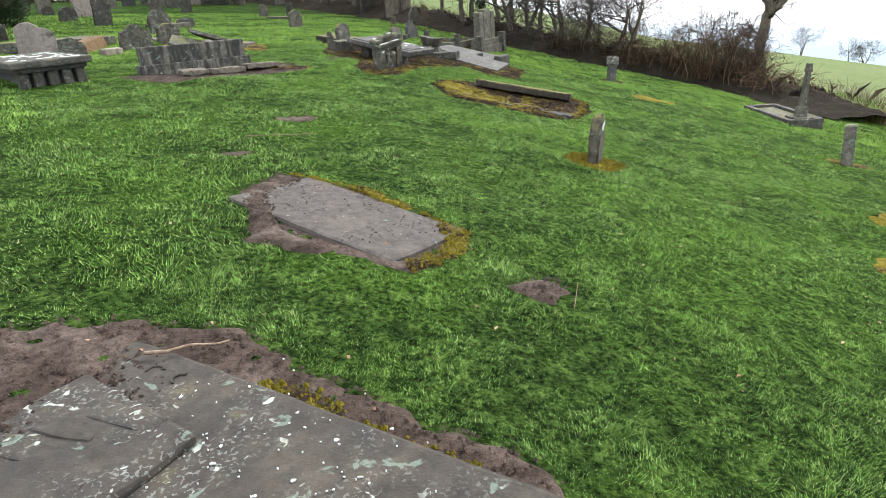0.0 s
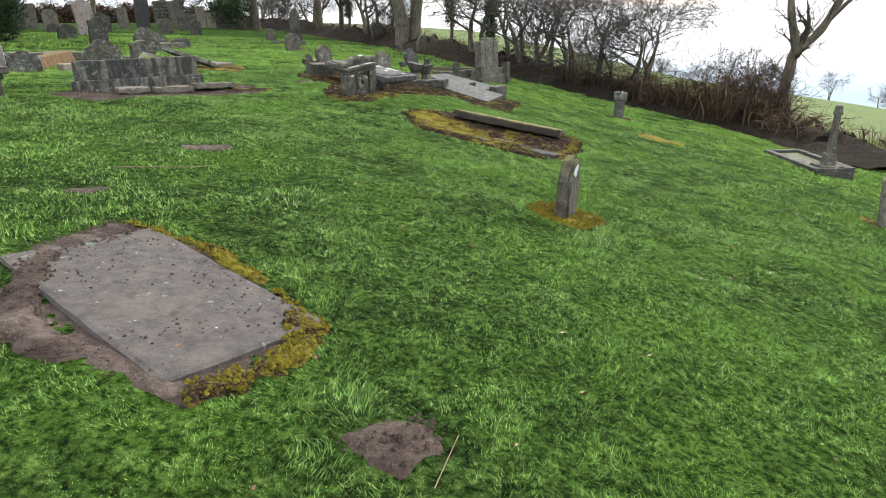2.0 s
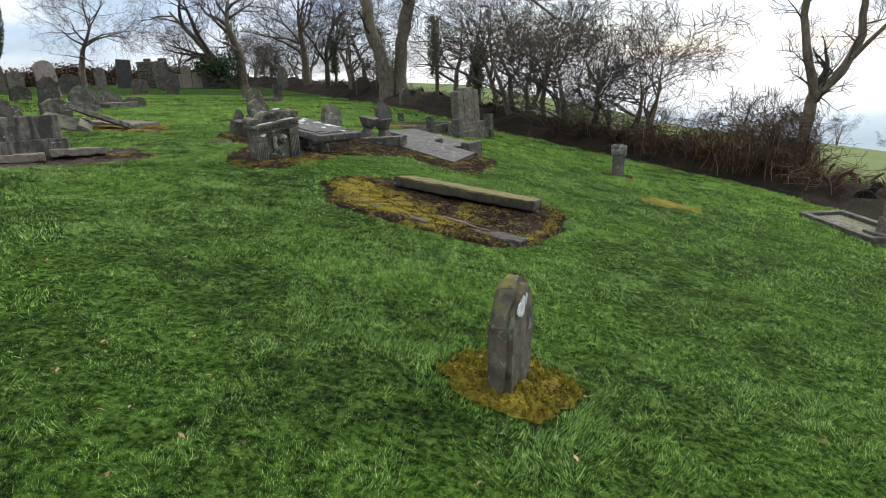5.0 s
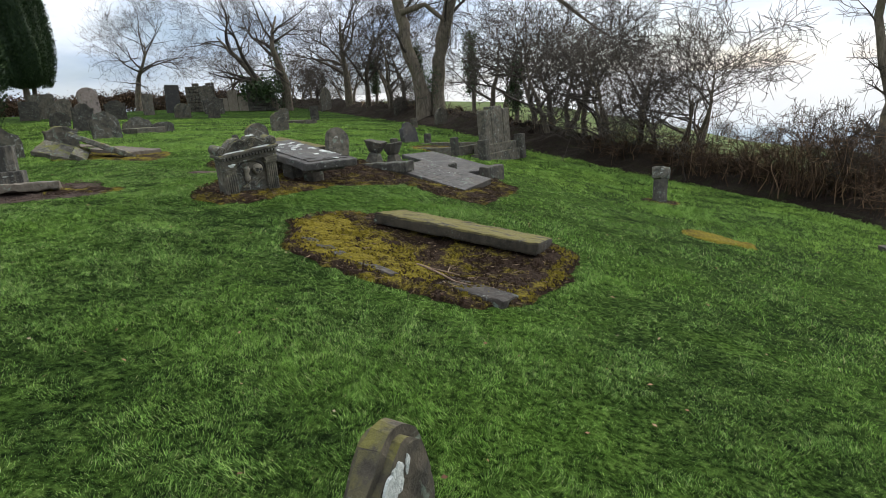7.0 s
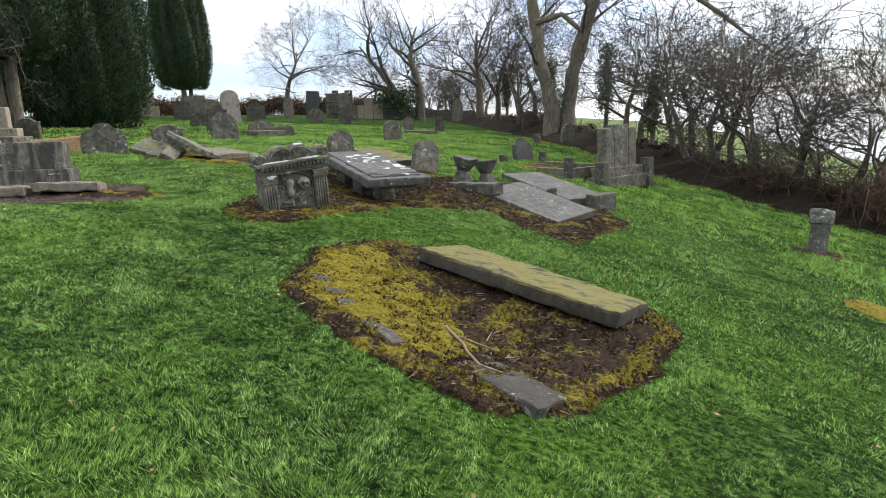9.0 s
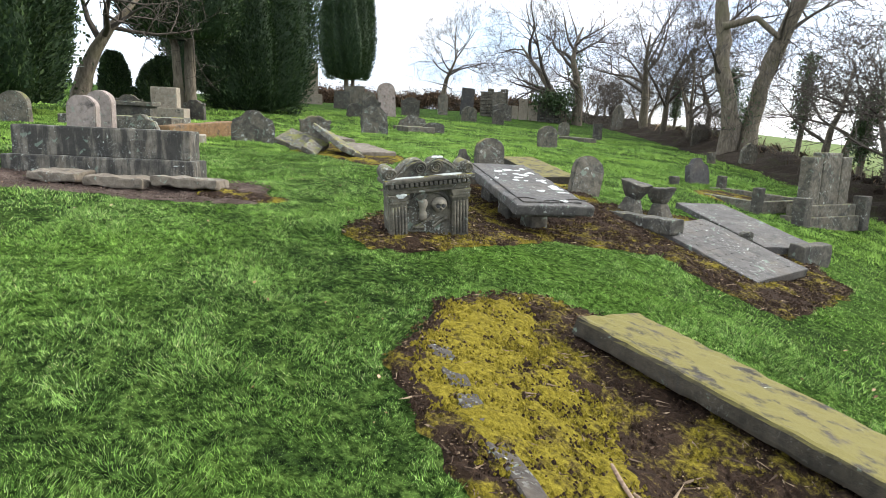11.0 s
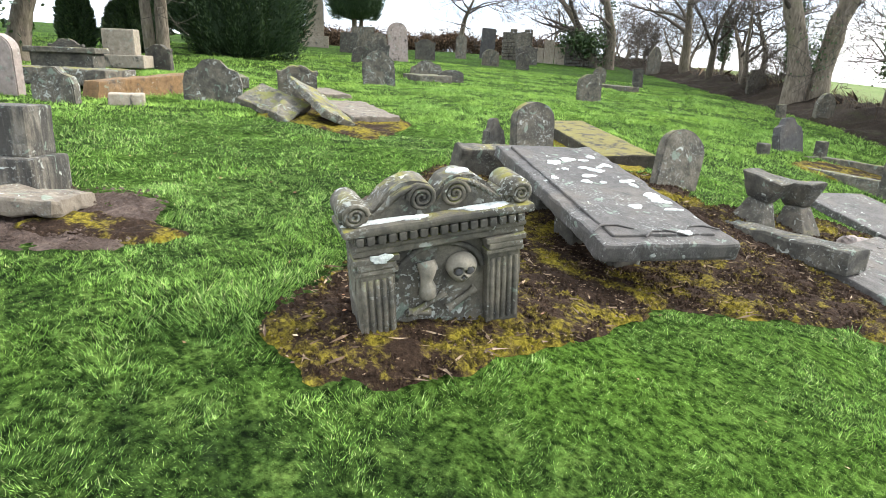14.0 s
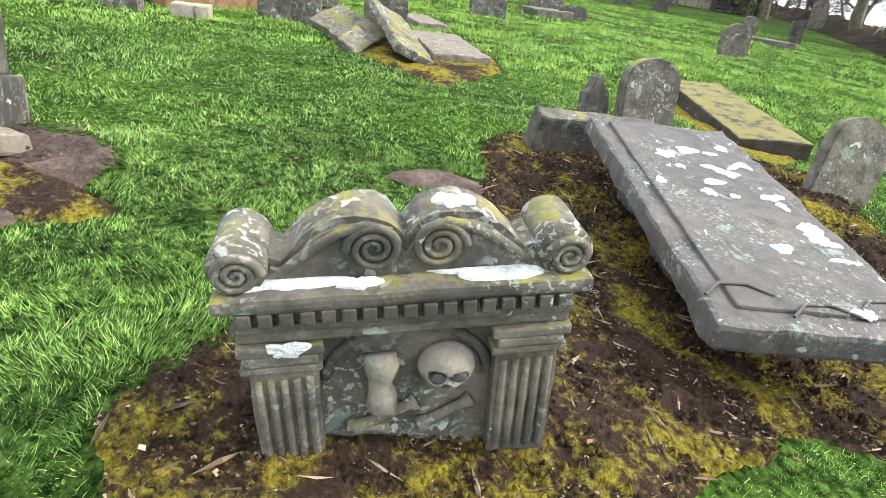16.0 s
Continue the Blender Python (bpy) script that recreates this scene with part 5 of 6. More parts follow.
bare_tree(-33.0, 72.0, 8.5, 0.2, "thin far bare tree beyond the graves", 16)
limbed_tree(12.1, 25.8, -20, "forked bare tree with crooked boughs", [
    [(0.0, -0.6, 0.24), (0.1, 1.3, 0.19), (0.3, 2.5, 0.19)],
    [(0.3, 2.4, 0.16), (-0.05, 3.7, 0.13), (-0.3, 5.0, 0.11), (-0.25, 6.2, 0.08), (-0.9, 8.2, 0.03)],
    [(0.3, 2.4, 0.16), (1.0, 3.2, 0.14), (1.45, 4.3, 0.12), (1.35, 5.5, 0.1), (1.9, 6.5, 0.07), (2.0, 8.2, 0.03)],
    [(1.2, 3.6, 0.08), (2.0, 4.6, 0.05), (2.9, 5.0, 0.03)],
], 17, 1.5, 2)
bare_tree(15.5, 15.5, 6.5, 0.14, "thin bare tree beyond the bank", 18, spread=0.8)
bl = bare_tree(-13.9, 14.9, 8, 0.26, "gnarled bare tree with ivy on its trunk", 19, trunks=1, spread=0.9, lean=0.25, open_trunk=0.42, kids=(6, 5, 4, 3))
leaves_on("ivy", bl, [(0, 0, 0.3 * k) for k in range(8)], 0.22, 260, 0.06, IVY, 7, "ivy on the trunk")

# thorn thickets along the bank, from four grown shapes
shapes = []
for k in range(5):
    shapes.append(bare_tree(30 + 3 * k, -60, (7.4, 8.2, 6.0, 8.6, 4.6)[k], (0.12, 0.14, 0.1, 0.15, 0.07)[k], "dense leafless hawthorn with many stems", 40 + k, trunks=(2, 1, 3, 2, 4)[k], spread=0.95, kids=(7, 5, 4, 4), lean=(0.2, 0.12, 0.34, 0.18, 0.5)[k], open_trunk=0.46, name="hawthorn", group="hedge hawthorns"))
spots = along(1.9)
rng = random.Random(77)
used = 0
for k, (x, y, ox, oy) in enumerate(spots):
    if y > 62 or y < -8:
        continue
    if rng.random() < 0.06 or (y > 27 and rng.random() < 0.5) or (x > 8.5 and y > 8) or (y < 10 and rng.random() < 0.6):
        continue
    s = rng.uniform(0.7, 2.3)
    px, py = x + ox * s + rng.uniform(-0.4, 0.4), y + oy * s
    src = shapes[4 if 7.4 < x < 11 else rng.randrange(5)]
    m = pose(px, py, lz(px, py) + 0.35, rng.uniform(-5, 5), rng.uniform(-5, 5), rng.uniform(0, 360))
    sc = rng.uniform(0.8, 1.15) * (0.75 if 7.4 < x < 11 else 1.0)
    if used < 5:
        ob = shapes[used]
        ob.matrix_basis = m
        used += 1
    else:
        ob = copy_thing(src, m)
    ob.scale = (sc, sc, sc * rng.uniform(0.9, 1.15))
# taller thorns that close the hedge between the great tree and its end
for k, (px, py, turn, sc) in enumerate(((0.6, 29.2, 40, 1.0), (2.7, 26.4, 150, 1.05), (4.6, 24.2, 260, 0.95), (6.3, 23.0, 20, 0.85))):
    ob = copy_thing(shapes[(3, 0, 1, 0)[k]], pose(px, py, lz(px, py) + 0.35, 0, 0, turn))
    ob.scale = (sc, sc, sc)
# ivy-dark stems in the thicket
for k, (x, y, h) in enumerate(((-0.6, 30.6, 3.4), (-3.9, 36.0, 3.0), (1.2, 28.6, 2.4), (-7.5, 41.0, 2.6))):
    e = thing("ivy_bush", x, y, 0, "dark ivy column smothering a dead stem", "bush", "ivy columns", dz=0.4)
    v_, f_ = [], []
    tube(v_, f_, [Vector((0, 0, -0.4)), Vector((0.1, 0, h * 0.5)), Vector((0, 0.1, h))], [0.09, 0.08, 0.04], 7)
    obj_from("stem", v_, f_, BARK, e)
    leaves_on("foliage", e, [(0, 0, h * (0.35 + 0.6 * j / 9)) for j in range(10)], 0.15, 2600, 0.045, IVY, 60 + k)


def strands(name, spots_, length, width, material, label, category, seed, lean=0.5, dz=0.0):
    """Many thin upright blades, each its own small triangle pair."""
    rng = np.random.default_rng(seed)
    n = len(spots_)
    base = np.column_stack([spots_, land(spots_[:, 0], spots_[:, 1]) + dz])
    a = rng.uniform(0, 2 * np.pi, n)
    L = length * rng.uniform(0.5, 1.25, n)
    side = np.column_stack([np.cos(a), np.sin(a), np.zeros(n)]) * (width * rng.uniform(0.7, 1.3, n))[:, None] * 0.5
    b2 = a + rng.uniform(0, 2 * np.pi, n)
    tip = np.column_stack([np.cos(b2), np.sin(b2), np.zeros(n)]) * (L * lean * rng.uniform(0.1, 1, n))[:, None]
    mid = base + tip * 0.35 + np.column_stack([np.zeros(n), np.zeros(n), L * 0.6])
    end = base + tip + np.column_stack([np.zeros(n), np.zeros(n), L * rng.uniform(0.8, 1.0, n)])
    base[:, 2] -= 0.01
    q = np.stack([base - side, base + side, mid + side * 0.8, end, mid - side * 0.8], 1).reshape(-1, 3)
    ob = new(name, tri_mesh(name, q, np.full(n, 5), material))
    return tagged(ob, label, category, kind="stuff")


rg = np.random.default_rng(5)
sp_ = []
for x, y, ox, oy in along(0.05):
    if -10 < y < 45:
        s = rg.uniform(0.7, 2.6)
        sp_.append((x + ox * s + rg.normal(0, 0.1), y + oy * s + rg.normal(0, 0.1)))
brs = strands("bramble", np.repeat(np.array(sp_), 6, 0) + rg.normal(0, 0.2, (len(sp_) * 6, 2)), 0.55, 0.008, STALK, "brown dead bramble and bracken stalks on the bank", "undergrowth", 31, 1.7, 0.42)
sp_ = np.column_stack([rg.uniform(0, 1, 16000) ** 1.6 * 3.2, rg.uniform(4, 26, 16000)])
sp_[:, 0] += np.interp(sp_[:, 1], [4, 10, 14.5, 18.4, 22, 26], [12.7, 12.0, 11.4, 10.9, 9.5, 9.5])
strands("dry_grass", sp_, 0.28, 0.016, STRAW, "straw-coloured long grass beyond the bank", "grass", 32, 0.6)

# leafless thorn thicket at the hedge's end
rng = random.Random(77)
th_ = new("thicket")
tagged(th_, "tangled brown thorn thicket on the bank", "undergrowth", kind="stuff")
v_, f_ = [], []
for x, y, hh, n_ in ((6.2, 21.9, 1.5, 60), (7.7, 21.3, 1.7, 80), (8.8, 20.3, 2.2, 110), (9.6, 19.3, 0.9, 40), (4.6, 23.6, 1.3, 50)):
    for k in range(n_ * 2):
        px, py = x + rng.gauss(0, 0.6), y + rng.gauss(0, 0.6)
        a_, h_, bow = rng.uniform(0, 6.3), hh * rng.uniform(0.35, 1.15), rng.uniform(0.3, 1.3)
        b0 = Vector((px, py, lz(px, py) + 0.2))
        stem = [b0 + Vector((math.cos(a_) * bow * u * u + rng.gauss(0, 0.05), math.sin(a_) * bow * u * u + rng.gauss(0, 0.05), h_ * (u - 0.4 * bow * u ** 3))) for u in (0, 0.2, 0.4, 0.6, 0.8, 1.0)]
        tube(v_, f_, stem, [0.011, 0.009, 0.008, 0.006, 0.005, 0.003], 3)
        for j in range(9):
            q0 = stem[rng.randrange(1, 6)]
            d = Vector((rng.gauss(0, 1), rng.gauss(0, 1), rng.gauss(0.1, 0.6))).normalized() * rng.uniform(0.15, 0.5)
            tube(v_, f_, [q0, q0 + d * 0.5 + Vector((0, 0, rng.uniform(-0.04, 0.06))), q0 + d], [0.005, 0.004, 0.002], 3)
obj_from("stems", v_, f_, THORN, th_)
# turned clods and stones along the bank's crest
rng = np.random.default_rng(78)
v_, f_ = [], []
for x, y, ox, oy in along(0.22):
    if 17.5 < y < 34:
        for k in range(2):
            s = rng.uniform(0.4, 2.0)
            px, py, r = x + ox * s, y + oy * s, rng.uniform(0.06, 0.2)
            h = float(np.interp(s, [0.1, 0.5, 0.9, 1.3, 1.8, 2.3], [0.28, 0.46, 0.58, 0.62, 0.54, 0.34])) * min(1.0, max(0.3, (y - 13) / 6))
            i = len(v_)
            z = lz(px, py) + h
            a = rng.uniform(0, 6.3)
            for m_ in range(6):
                t = a + m_ * math.pi / 3
                q = r * rng.uniform(0.7, 1.3)
                v_.append((px + q * math.cos(t), py + q * math.sin(t), z - 0.08))
            for m_ in range(6):
                t = a + 0.3 + m_ * math.pi / 3
                q = r * rng.uniform(0.4, 0.75)
                v_.append((px + q * math.cos(t), py + q * math.sin(t), z + r * rng.uniform(0.25, 0.8)))
            v_.append((px, py, z + r * rng.uniform(0.6, 0.95)))
            for m_ in range(6):
                n_ = (m_ + 1) % 6
                f_ += [(i + m_, i + n_, i + 6 + n_, i + 6 + m_), (i + 6 + m_, i + 6 + n_, i + 12)]
tagged(new("earth_clods", mesh_from("earth_clods", v_, f_, LITTER)), "dark earth clods and rubble on the bank", "earth", kind="stuff")

# ---- yews and dark evergreens ----
def yew(x, y, rad, h, label, seed, bole=0.0, count=26000, taper=0.5, dz=0.0):
    e = thing("yew_tree", x, y, seed * 40, label, "tree", "dark yews", dz=dz)
    v_, f_ = [], []
    rng = random.Random(seed)
    for k in range(3):
        a = k * 2.1 + seed
        tube(v_, f_, [Vector((0.18 * math.cos(a), 0.18 * math.sin(a), -0.3)), Vector((0.25 * math.cos(a), 0.25 * math.sin(a), bole * 0.7 + 0.4)), Vector((rad * 0.4 * math.cos(a), rad * 0.4 * math.sin(a), bole + h * 0.3))], [0.1 * rad, 0.075 * rad, 0.05 * rad], 8)
    obj_from("trunk", v_, f_, BARK, e)

    def shape(th, u):
        lobe = 1 + 0.12 * np.sin(3 * th + seed) + 0.09 * np.sin(7 * th + 2 * seed + 5 * u) + 0.07 * np.sin(13 * th + 9 * u)
        prof_ = np.where(u < 0.25, 0.62 + 0.38 * np.sqrt(np.clip(u / 0.25, 0, 1)), np.sqrt(np.clip(1 - ((u - 0.25) / 0.75) ** 2 * taper * 1.9, 0.02, 1)))
        return rad * lobe * prof_

    # dark inner mass
    th, uu = np.meshgrid(np.linspace(0, 2 * np.pi, 40, endpoint=False), np.linspace(0, 1, 26))
    R = shape(th, uu) * 0.9
    R[0] *= 0.3
    R[-1] *= 0.05
    co = np.stack([R * np.cos(th), R * np.sin(th), bole + h * uu], -1).reshape(-1, 3)
    k = np.arange(co.shape[0]).reshape(th.shape)
    kr = np.roll(k, -1, 1)
    fq = np.stack([k[:-1], kr[:-1], kr[1:], k[1:]], -1).reshape(-1, 4)
    core = new("inner_crown", mesh_from("inner_crown", co.tolist(), fq.tolist(), YEW, True))
    core.parent = e
    g_ = np.random.default_rng(seed)
    count *= 2
    th, uu = g_.uniform(0, 2 * np.pi, count), g_.uniform(0, 1, count) ** 0.9
    R = shape(th, uu) * g_.uniform(0.88, 1.07, count)
    c_ = np.column_stack([R * np.cos(th), R * np.sin(th), bole + h * uu])
    out = np.column_stack([np.cos(th), np.sin(th), np.full(count, 0.9)]) + g_.normal(0, 0.45, (count, 3))
    out /= np.linalg.norm(out, axis=1)[:, None]
    sd = np.cross(out, g_.normal(0, 1, (count, 3)))
    sd /= np.linalg.norm(sd, axis=1)[:, None]
    L = g_.uniform(0.06, 0.15, (count, 1))
    q = np.stack([c_ - sd * L * 0.22, c_ + sd * L * 0.22, c_ + out * L], 1).reshape(-1, 3)
    cr = new("crown", tri_mesh("crown", q, np.full(count, 3), YEW))
    cr.parent = e
    return e


yew(-17.0, 22.2, 1.95, 9.5, "broad dark columnar yew", 1, -0.1, 42000)
yew(-20.3, 23.0, 2.1, 8.5, "dark columnar yew behind another", 2, 0.4, 22000)
yew(-24.0, 34.0, 1.5, 7.2, "round-headed yew on a bare trunk", 3, 1.5, 20000, 0.5)
yew(-12.6, 12.9, 1.35, 7.5, "dark columnar yew at the churchyard edge", 4, 0.2, 30000)
yew(-15.0, 18.4, 1.5, 3.4, "spreading dark yew with low boughs", 5, 2.0, 12000, 0.5)
yew(-17.0, 18.8, 0.7, 1.7, "small dark evergreen bush", 6, -0.2, 5000, 0.6)
yew(-17.4, 17.5, 0.38, 1.5, "small dark evergreen bush", 7, 0.0, 3000, 0.5)

# ---- ruined walls at the back ----
def rubble_wall(name, x, y, yaw, L, h, t, label, seed, mat, sag=0.3):
    e = thing(name, x, y, yaw, label, "wall", kind="structure")
    rng = random.Random(seed)
    part("core", box_bm(L - 0.1, t * 0.78, h * (1 - sag) + 0.15, 0.3, 0.02, 0.03, seed, (0, 0, -0.2)), LITTER, e, "dark mortar and earth core")
    z = -0.2
    while z < h:
        ch = rng.uniform(0.16, 0.26)
        px = -L / 2
        while px < L / 2 - 0.1:
            lw = rng.uniform(0.25, 0.5)
            lw = min(lw, L / 2 - px)
            if z + ch < h * (1 - sag * rng.random()):
                part("stone", box_bm(lw - 0.02, t * rng.uniform(0.9, 1.05), ch - 0.02, 1, 0, 0.03, 1, (px + lw / 2, 0, z)), mat, e)
            px += lw
        z += ch
    return e


rubble_wall("ruined_wall", -20.9, 45.0, 30, 1.9, 2.0, 0.6, "ruined rubble wall with grass on top", 3, STONE_GREY, 0.15)
rubble_wall("ruined_wall", -17.4, 46.8, 30, 1.9, 1.9, 0.6, "ivy-dark rubble wall stump", 4, STONE_DARK, 0.2)
gw = thing("gate_wall", -19.1, 46.0, 30, "pale stone gateway slabs catching the light", "wall", kind="structure")
for k in range(3):
    part("panel", box_bm(0.62, 0.2, (1.0, 1.5, 1.1)[k], 0.3, 0.005, 0.02, 200 + k, (-0.7 + 0.66 * k, 0, -0.1)), STONE_PALE, gw)
hv = thing("ivy_bush", -17.4, 46.6, 0, "ivy heaped over a wall stump", "bush", dz=0.8)
leaves_on("foliage", hv, [(0.3 * j - 0.9, 0, 0.5 + 0.2 * (j % 3)) for j in range(7)], 0.35, 2200, 0.1, IVY, 90)

# low field hedges and woods far off
def far_hedge(pts_, h, count, label, seed, mat=None, size=0.3):
    rng = np.random.default_rng(seed)
    c = []
    for (ax, ay), (bx, by) in zip(pts_, pts_[1:]):
        n = max(2, int(math.hypot(bx - ax, by - ay) / (h * 0.5)))
        for k in range(n):
            u = k / n
            x, y = ax + (bx - ax) * u, ay + (by - ay) * u
            c.append((x, y, lz(x, y) + h * rng.uniform(0.25, 0.75)))
    e = new("field_hedge")
    tagged(e, label, "hedge", kind="stuff")
    leaves_on("growth", e, c, h * 0.28, count, size, mat or STALK, seed)
    return e


far_hedge([(-46, 46), (-34, 56), (-24, 60)], 1.3, 70000, "brown leafless field hedge behind the graves", 1, THORN, 0.085)
for k, (x, y, s) in enumerate(((62, 118, 1.1), (70, 116, 0.9), (74, 118, 1.2), (86, 112, 0.8), (98, 106, 1.0), (112, 98, 1.0), (118, 95, 0.8), (40, 150, 1.3), (52, 152, 1.2))):
    ob = copy_thing(shapes[k % 5], pose(x, y, lz(x, y), 0, 0, 50 * k))
    ob.scale = (s, s, s)

# The backdrop ring glows: haze and pale low sky are painted as emission
m, nt, b = nodes_of("glowing_haze_hill", 1.0, 0.0)
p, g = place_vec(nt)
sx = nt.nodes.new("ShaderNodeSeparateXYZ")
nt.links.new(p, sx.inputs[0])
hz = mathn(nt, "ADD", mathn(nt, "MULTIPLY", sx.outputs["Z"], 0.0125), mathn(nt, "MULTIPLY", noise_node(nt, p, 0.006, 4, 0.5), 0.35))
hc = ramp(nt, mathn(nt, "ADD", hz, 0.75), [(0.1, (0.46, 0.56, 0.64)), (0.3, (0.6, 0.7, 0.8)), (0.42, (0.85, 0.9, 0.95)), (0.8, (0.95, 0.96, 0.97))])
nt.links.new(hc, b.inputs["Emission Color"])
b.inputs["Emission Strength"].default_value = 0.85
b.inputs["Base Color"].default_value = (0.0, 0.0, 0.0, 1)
HILL_GLOW = m
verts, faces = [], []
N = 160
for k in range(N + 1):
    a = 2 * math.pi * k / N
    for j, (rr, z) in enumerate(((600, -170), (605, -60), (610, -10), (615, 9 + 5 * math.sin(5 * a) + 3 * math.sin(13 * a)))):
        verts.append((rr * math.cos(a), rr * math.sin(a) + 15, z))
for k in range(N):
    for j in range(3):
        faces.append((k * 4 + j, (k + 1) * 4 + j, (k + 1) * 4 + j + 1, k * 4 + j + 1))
tagged(new("backdrop", mesh_from("backdrop", verts, faces, HILL_GLOW, True)), "self-lit backdrop of hazy hills and white low sky", "hills", kind="structure")

# ---- turf ----
WAY = [(0.3, -0.2), (1.2, 2.0), (2.2, 5.0), (2.7, 7.2), (2.2, 8.0), (1.0, 9.3), (0.0, 10.8), (-0.9, 11.6)]


def to_way(x, y):
    best = np.full(x.shape, 1e9)
    for (ax, ay), (bx, by) in zip(WAY, WAY[1:]):
        dx, dy = bx - ax, by - ay
        u = np.clip(((x - ax) * dx + (y - ay) * dy) / (dx * dx + dy * dy), 0, 1)
        best = np.minimum(best, np.hypot(x - ax - u * dx, y - ay - u * dy))
    return best


def turf(name, lo, hi, density, length, width, seed, label, material):
    rng = np.random.default_rng(seed)
    x0, x1, y0, y1 = -2.2 - hi, 3.0 + hi, -0.4 - hi * 0.4, 12 + hi
    n = int((x1 - x0) * (y1 - y0) * density)
    xy = np.column_stack([rng.uniform(x0, x1, n), rng.uniform(y0, y1, n)])
    d = to_way(xy[:, 0], xy[:, 1])
    xy = xy[(d >= lo) & (d < hi)]
    lush = vnoise(xy[:, 0], xy[:, 1], 0.6, 41) * 0.35 + vnoise(xy[:, 0], xy[:, 1], 0.2, 42) * 0.35 + vnoise(xy[:, 0], xy[:, 1], 0.08, 44) * 0.3
    keep = rng.uniform(0, 1, len(xy)) < 0.45 + 0.8 * lush
    xy, lush = xy[keep], lush[keep]
    edge = np.full(len(xy), -9.0)
    for poly in BARE:
        px, py = [q[0] for q in poly], [q[1] for q in poly]
        near = (xy[:, 0] > min(px) - 0.4) & (xy[:, 0] < max(px) + 0.4) & (xy[:, 1] > min(py) - 0.4) & (xy[:, 1] < max(py) + 0.4)
        if near.any():
            edge[near] = np.maximum(edge[near], inside(poly, xy[near, 0], xy[near, 1]))
    keep = edge < 0.0
    xy, lush, edge = xy[keep], lush[keep], edge[keep]
    L = length * (0.3 + 2.4 * lush ** 2) * np.where(edge > -0.14, 1.3, 1.0) * rng.uniform(0.6, 1.3, len(xy))
    n = len(xy)
    base = np.column_stack([xy, land(xy[:, 0], xy[:, 1]) - 0.008])
    a = rng.uniform(0, 2 * np.pi, n)
    side = np.column_stack([np.cos(a), np.sin(a), np.zeros(n)]) * (width * rng.uniform(0.7, 1.3, n))[:, None] * 0.5
    dirn = 2 * np.pi * vnoise(xy[:, 0], xy[:, 1], 0.25, 43) * 2 + rng.normal(0, 0.9, n)
    tip = np.column_stack([np.cos(dirn), np.sin(dirn), np.zeros(n)]) * (L * rng.uniform(0.25, 0.95, n))[:, None]
    up = np.column_stack([np.zeros(n), np.zeros(n), L])
    end = base + tip + up * rng.uniform(0.55, 0.9, n)[:, None]
    q = np.stack([base - side, base + side, end], 1).reshape(-1, 3)
    ob = new(name, tri_mesh(name, q, np.full(n, 3), material))
    return tagged(ob, label, "grass", kind="stuff")


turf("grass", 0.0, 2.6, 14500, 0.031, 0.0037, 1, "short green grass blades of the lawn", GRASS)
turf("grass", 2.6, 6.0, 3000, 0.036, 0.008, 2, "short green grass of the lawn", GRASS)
turf("grass", 6.0, 13.0, 1000, 0.055, 0.014, 3, "green grass of the sloping lawn", GRASS_FAR)
turf("grass", 13.0, 26.0, 200, 0.065, 0.026, 4, "green grass of the far lawn", GRASS_FAR)


# crumbs of earth and dead stems on the bare patches
def crumbs(name, polys, density, size, material, label, seed, flat=0.7, long=1.0):
    rng = np.random.default_rng(seed)
    got = []
    for poly in polys:
        px, py = [q[0] for q in poly], [q[1] for q in poly]
        n = int((max(px) - min(px)) * (max(py) - min(py)) * density)
        xy = np.column_stack([rng.uniform(min(px), max(px), n), rng.uniform(min(py), max(py), n)])
        got.append(xy[inside(poly, xy[:, 0], xy[:, 1]) > 0.02])
    xy = np.concatenate(got)
    n = len(xy)
    s = size * rng.uniform(0.4, 1.5, (n, 1)) ** 1.5
    c_ = np.column_stack([xy, land(xy[:, 0], xy[:, 1]) + 0.022])
    a = rng.uniform(0, 2 * np.pi, n)
    u_ = np.column_stack([np.cos(a), np.sin(a), rng.normal(0, 0.15, n)]) * s * long
    v_ = np.column_stack([-np.sin(a), np.cos(a), rng.normal(0, 0.15, n)]) * s * (0.75 if long == 1.0 else 0.09)
    w_ = np.column_stack([np.zeros(n), np.zeros(n), np.ones(n)]) * s * flat
    A, B, C, D, E = c_ + u_, c_ + v_, c_ - u_ * rng.uniform(0.6, 1, (n, 1)), c_ - v_, c_ + w_
    q = np.stack([A, B, E, B, C, E, C, D, E, D, A, E], 1).reshape(-1, 3)
    me = bpy.data.meshes.new(name)
    me = tri_mesh(name, q, np.full(n * 4, 3), material)
    return tagged(new(name, me), label, "earth", kind="stuff")


crumbs("soil_crumbs", [BARE[0], BARE[4], BARE[13]], 900, 0.011, SOIL, "loose crumbs of trodden soil", 1)
crumbs("soil_crumbs", [BARE[2]], 420, 0.0075, SOIL, "small crumbs of soil on a slab", 6)
crumbs("soil_crumbs", [BARE[-1]], 1500, 0.013, SOIL, "loose clods of mud along a slab", 7)
crumbs("moss_tufts", [BARE[1], BARE[3], BARE[7], BARE[9], BARE[10]], 2600, 0.013, MOSS_GOLD, "small upright tufts of golden moss", 2, 1.0)
crumbs("peat_crumbs", [BARE[8], BARE[12]], 1500, 0.013, MOSS_BROWN, "loose peat crumbs and moss tufts", 3, 0.9)
crumbs("dead_leaves", [BARE[8], BARE[12]], 900, 0.006, STALK, "fine brown husks and litter on peat", 9, 0.5)
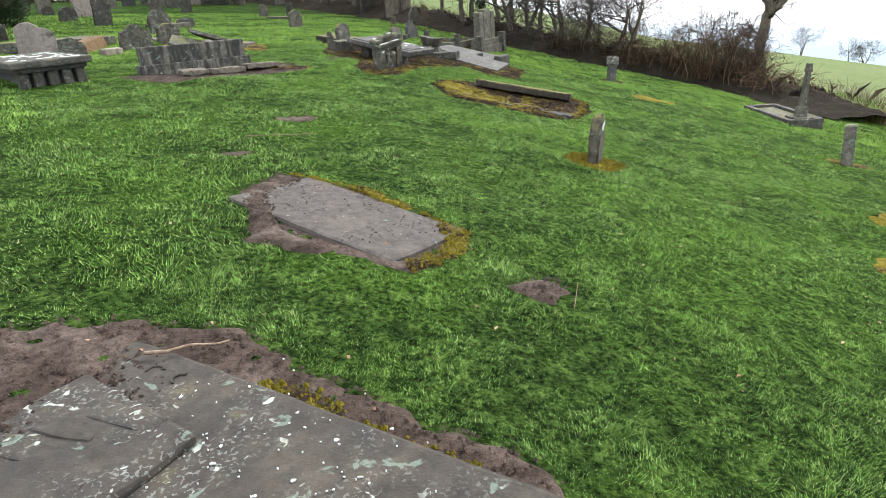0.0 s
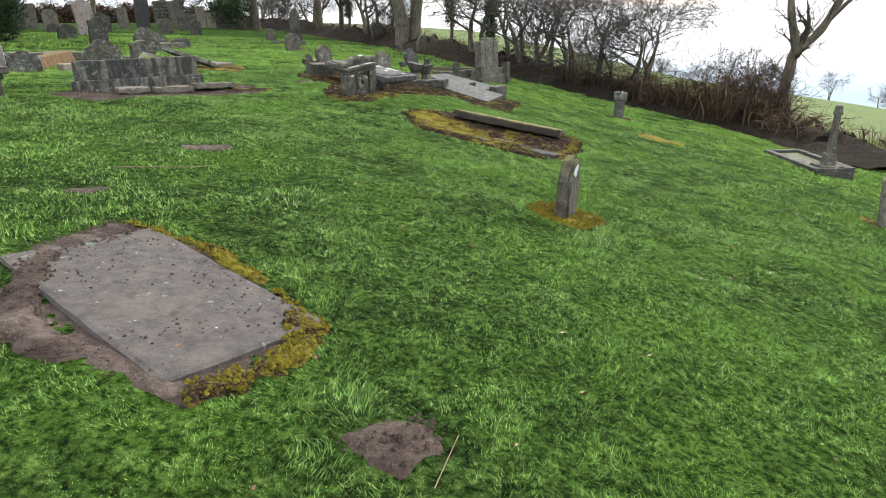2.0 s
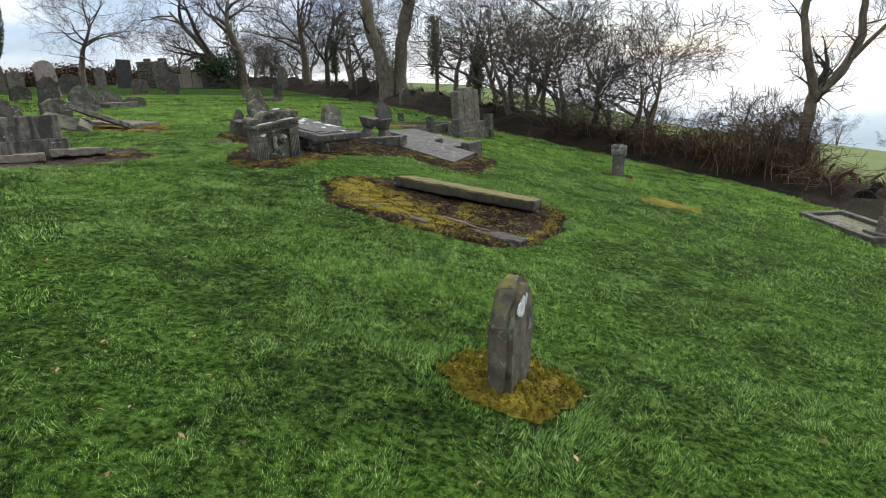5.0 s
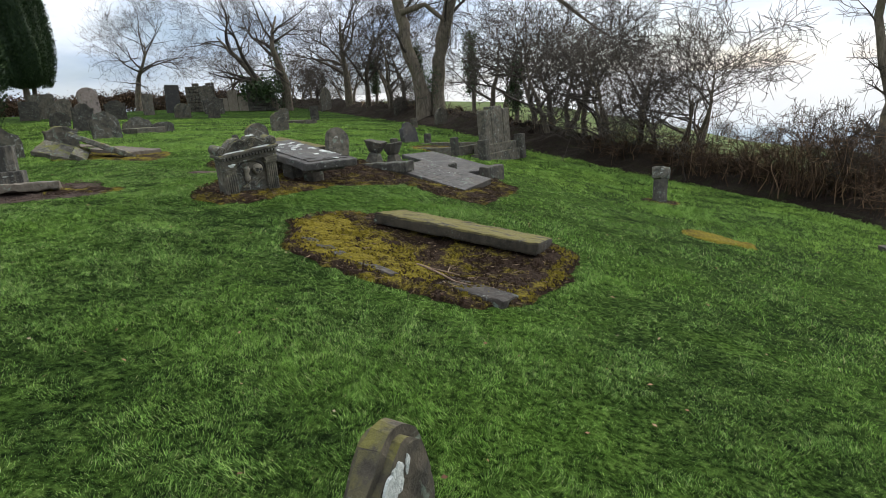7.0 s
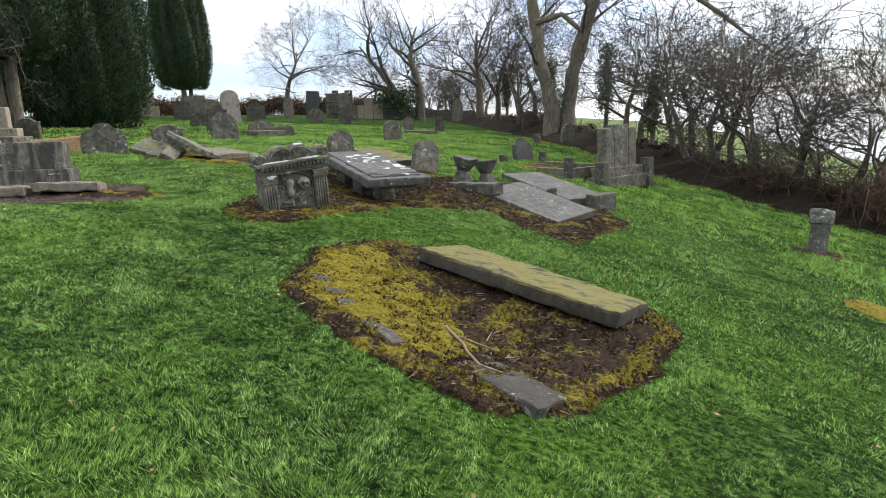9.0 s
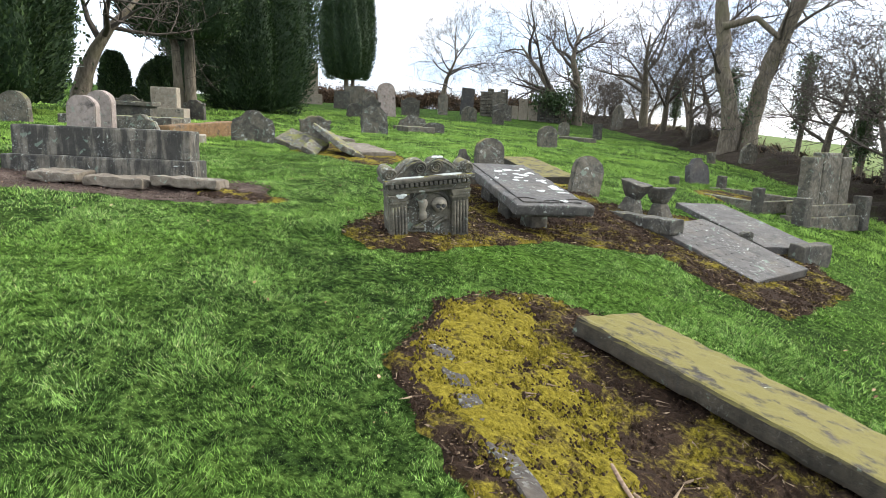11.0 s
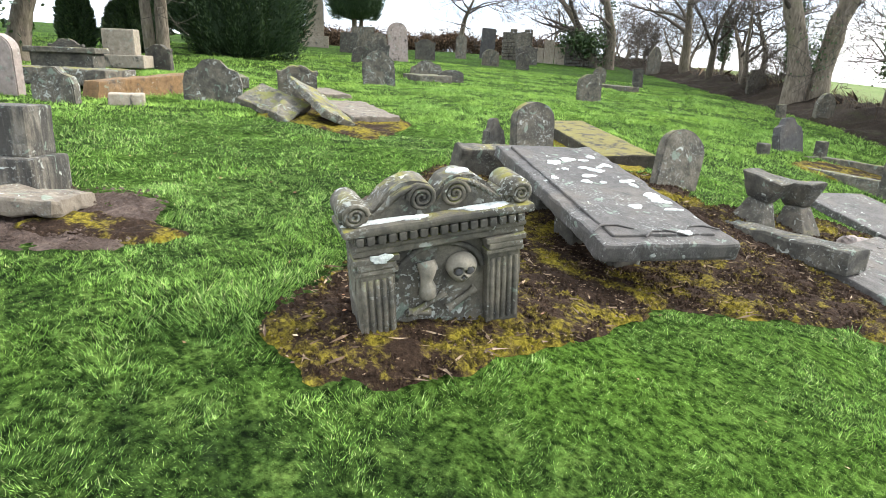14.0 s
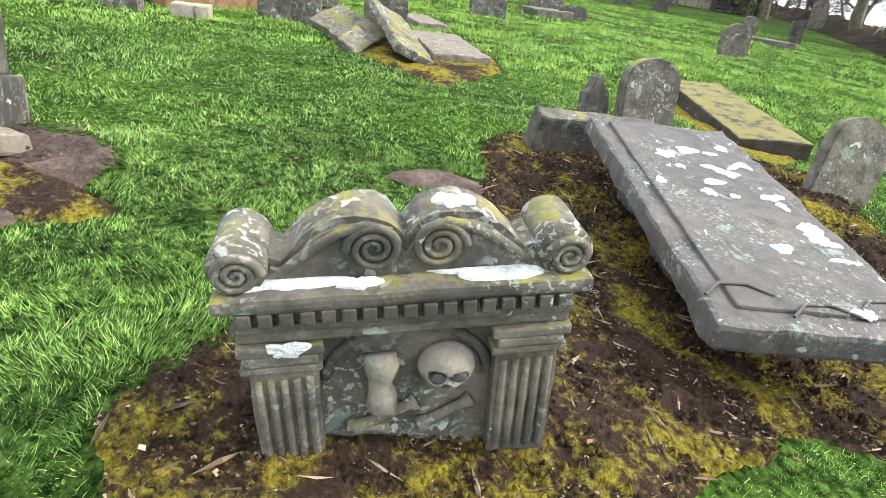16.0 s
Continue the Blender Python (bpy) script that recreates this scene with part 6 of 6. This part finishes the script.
crumbs("dead_stems", [BARE[8], BARE[12]], 130, 0.05, STALK, "dead stems and rootlets on peat", 4, 0.1, 1.01)

# fallen leaves, crumbs and sticks
rng = np.random.default_rng(8)
n = 500
xy = np.column_stack([rng.uniform(-5, 6, n), rng.uniform(0, 15, n)])
c_ = np.column_stack([xy, land(xy[:, 0], xy[:, 1]) + 0.03])
a = rng.uniform(0, 2 * np.pi, n)
u_ = np.column_stack([np.cos(a), np.sin(a), rng.normal(0, 0.25, n)])
v_ = np.column_stack([-np.sin(a), np.cos(a), rng.normal(0, 0.25, n)])
s_ = rng.uniform(0.006, 0.02, (n, 1))
q = np.stack([c_ - u_ * s_, c_ + v_ * s_ * 0.55 + [0, 0, 0.004], c_ + u_ * s_, c_ - v_ * s_ * 0.55], 1).reshape(-1, 3)
tagged(new("fallen_leaves", tri_mesh("fallen_leaves", q, np.full(n, 4), LEAF)), "scattered dead brown leaves on turf", "leaves", kind="stuff")


def stick(pts_, r, label):
    v_, f_ = [], []
    full = [Vector((x, y, lz(x, y) + z)) for x, y, z in pts_]
    tube(v_, f_, full, [r * (1 - 0.6 * k / len(full)) for k in range(len(full))], 6)
    ob = new("stick", mesh_from("stick", [tuple(q) for q in v_], f_, STICK, True))
    tagged(ob, label, "stick")


stick([(1.2, 10.45, 0.04), (1.3, 10.32, 0.05), (1.42, 10.2, 0.04), (1.5, 10.05, 0.05), (1.62, 9.93, 0.05), (1.75, 9.95, 0.04)], 0.012, "pale bent stick lying on moss")
stick([(1.35, 10.3, 0.05), (1.5, 10.28, 0.05), (1.6, 10.3, 0.04)], 0.008, "thin pale twig lying on moss")
stick([(-1.08, 2.06, 0.05), (-0.98, 2.06, 0.06), (-0.9, 2.12, 0.06), (-0.8, 2.16, 0.05), (-0.76, 2.2, 0.05)], 0.009, "broken twig on a slab's corner")
stick([(-1.95, 6.1, 0.04), (-1.75, 6.25, 0.05), (-1.5, 6.4, 0.05), (-1.35, 6.6, 0.05)], 0.005, "long bent twig on the grass")
stick([(0.95, 3.0, 0.03), (1.02, 3.3, 0.04)], 0.0025, "straw-coloured dry stem on the grass")
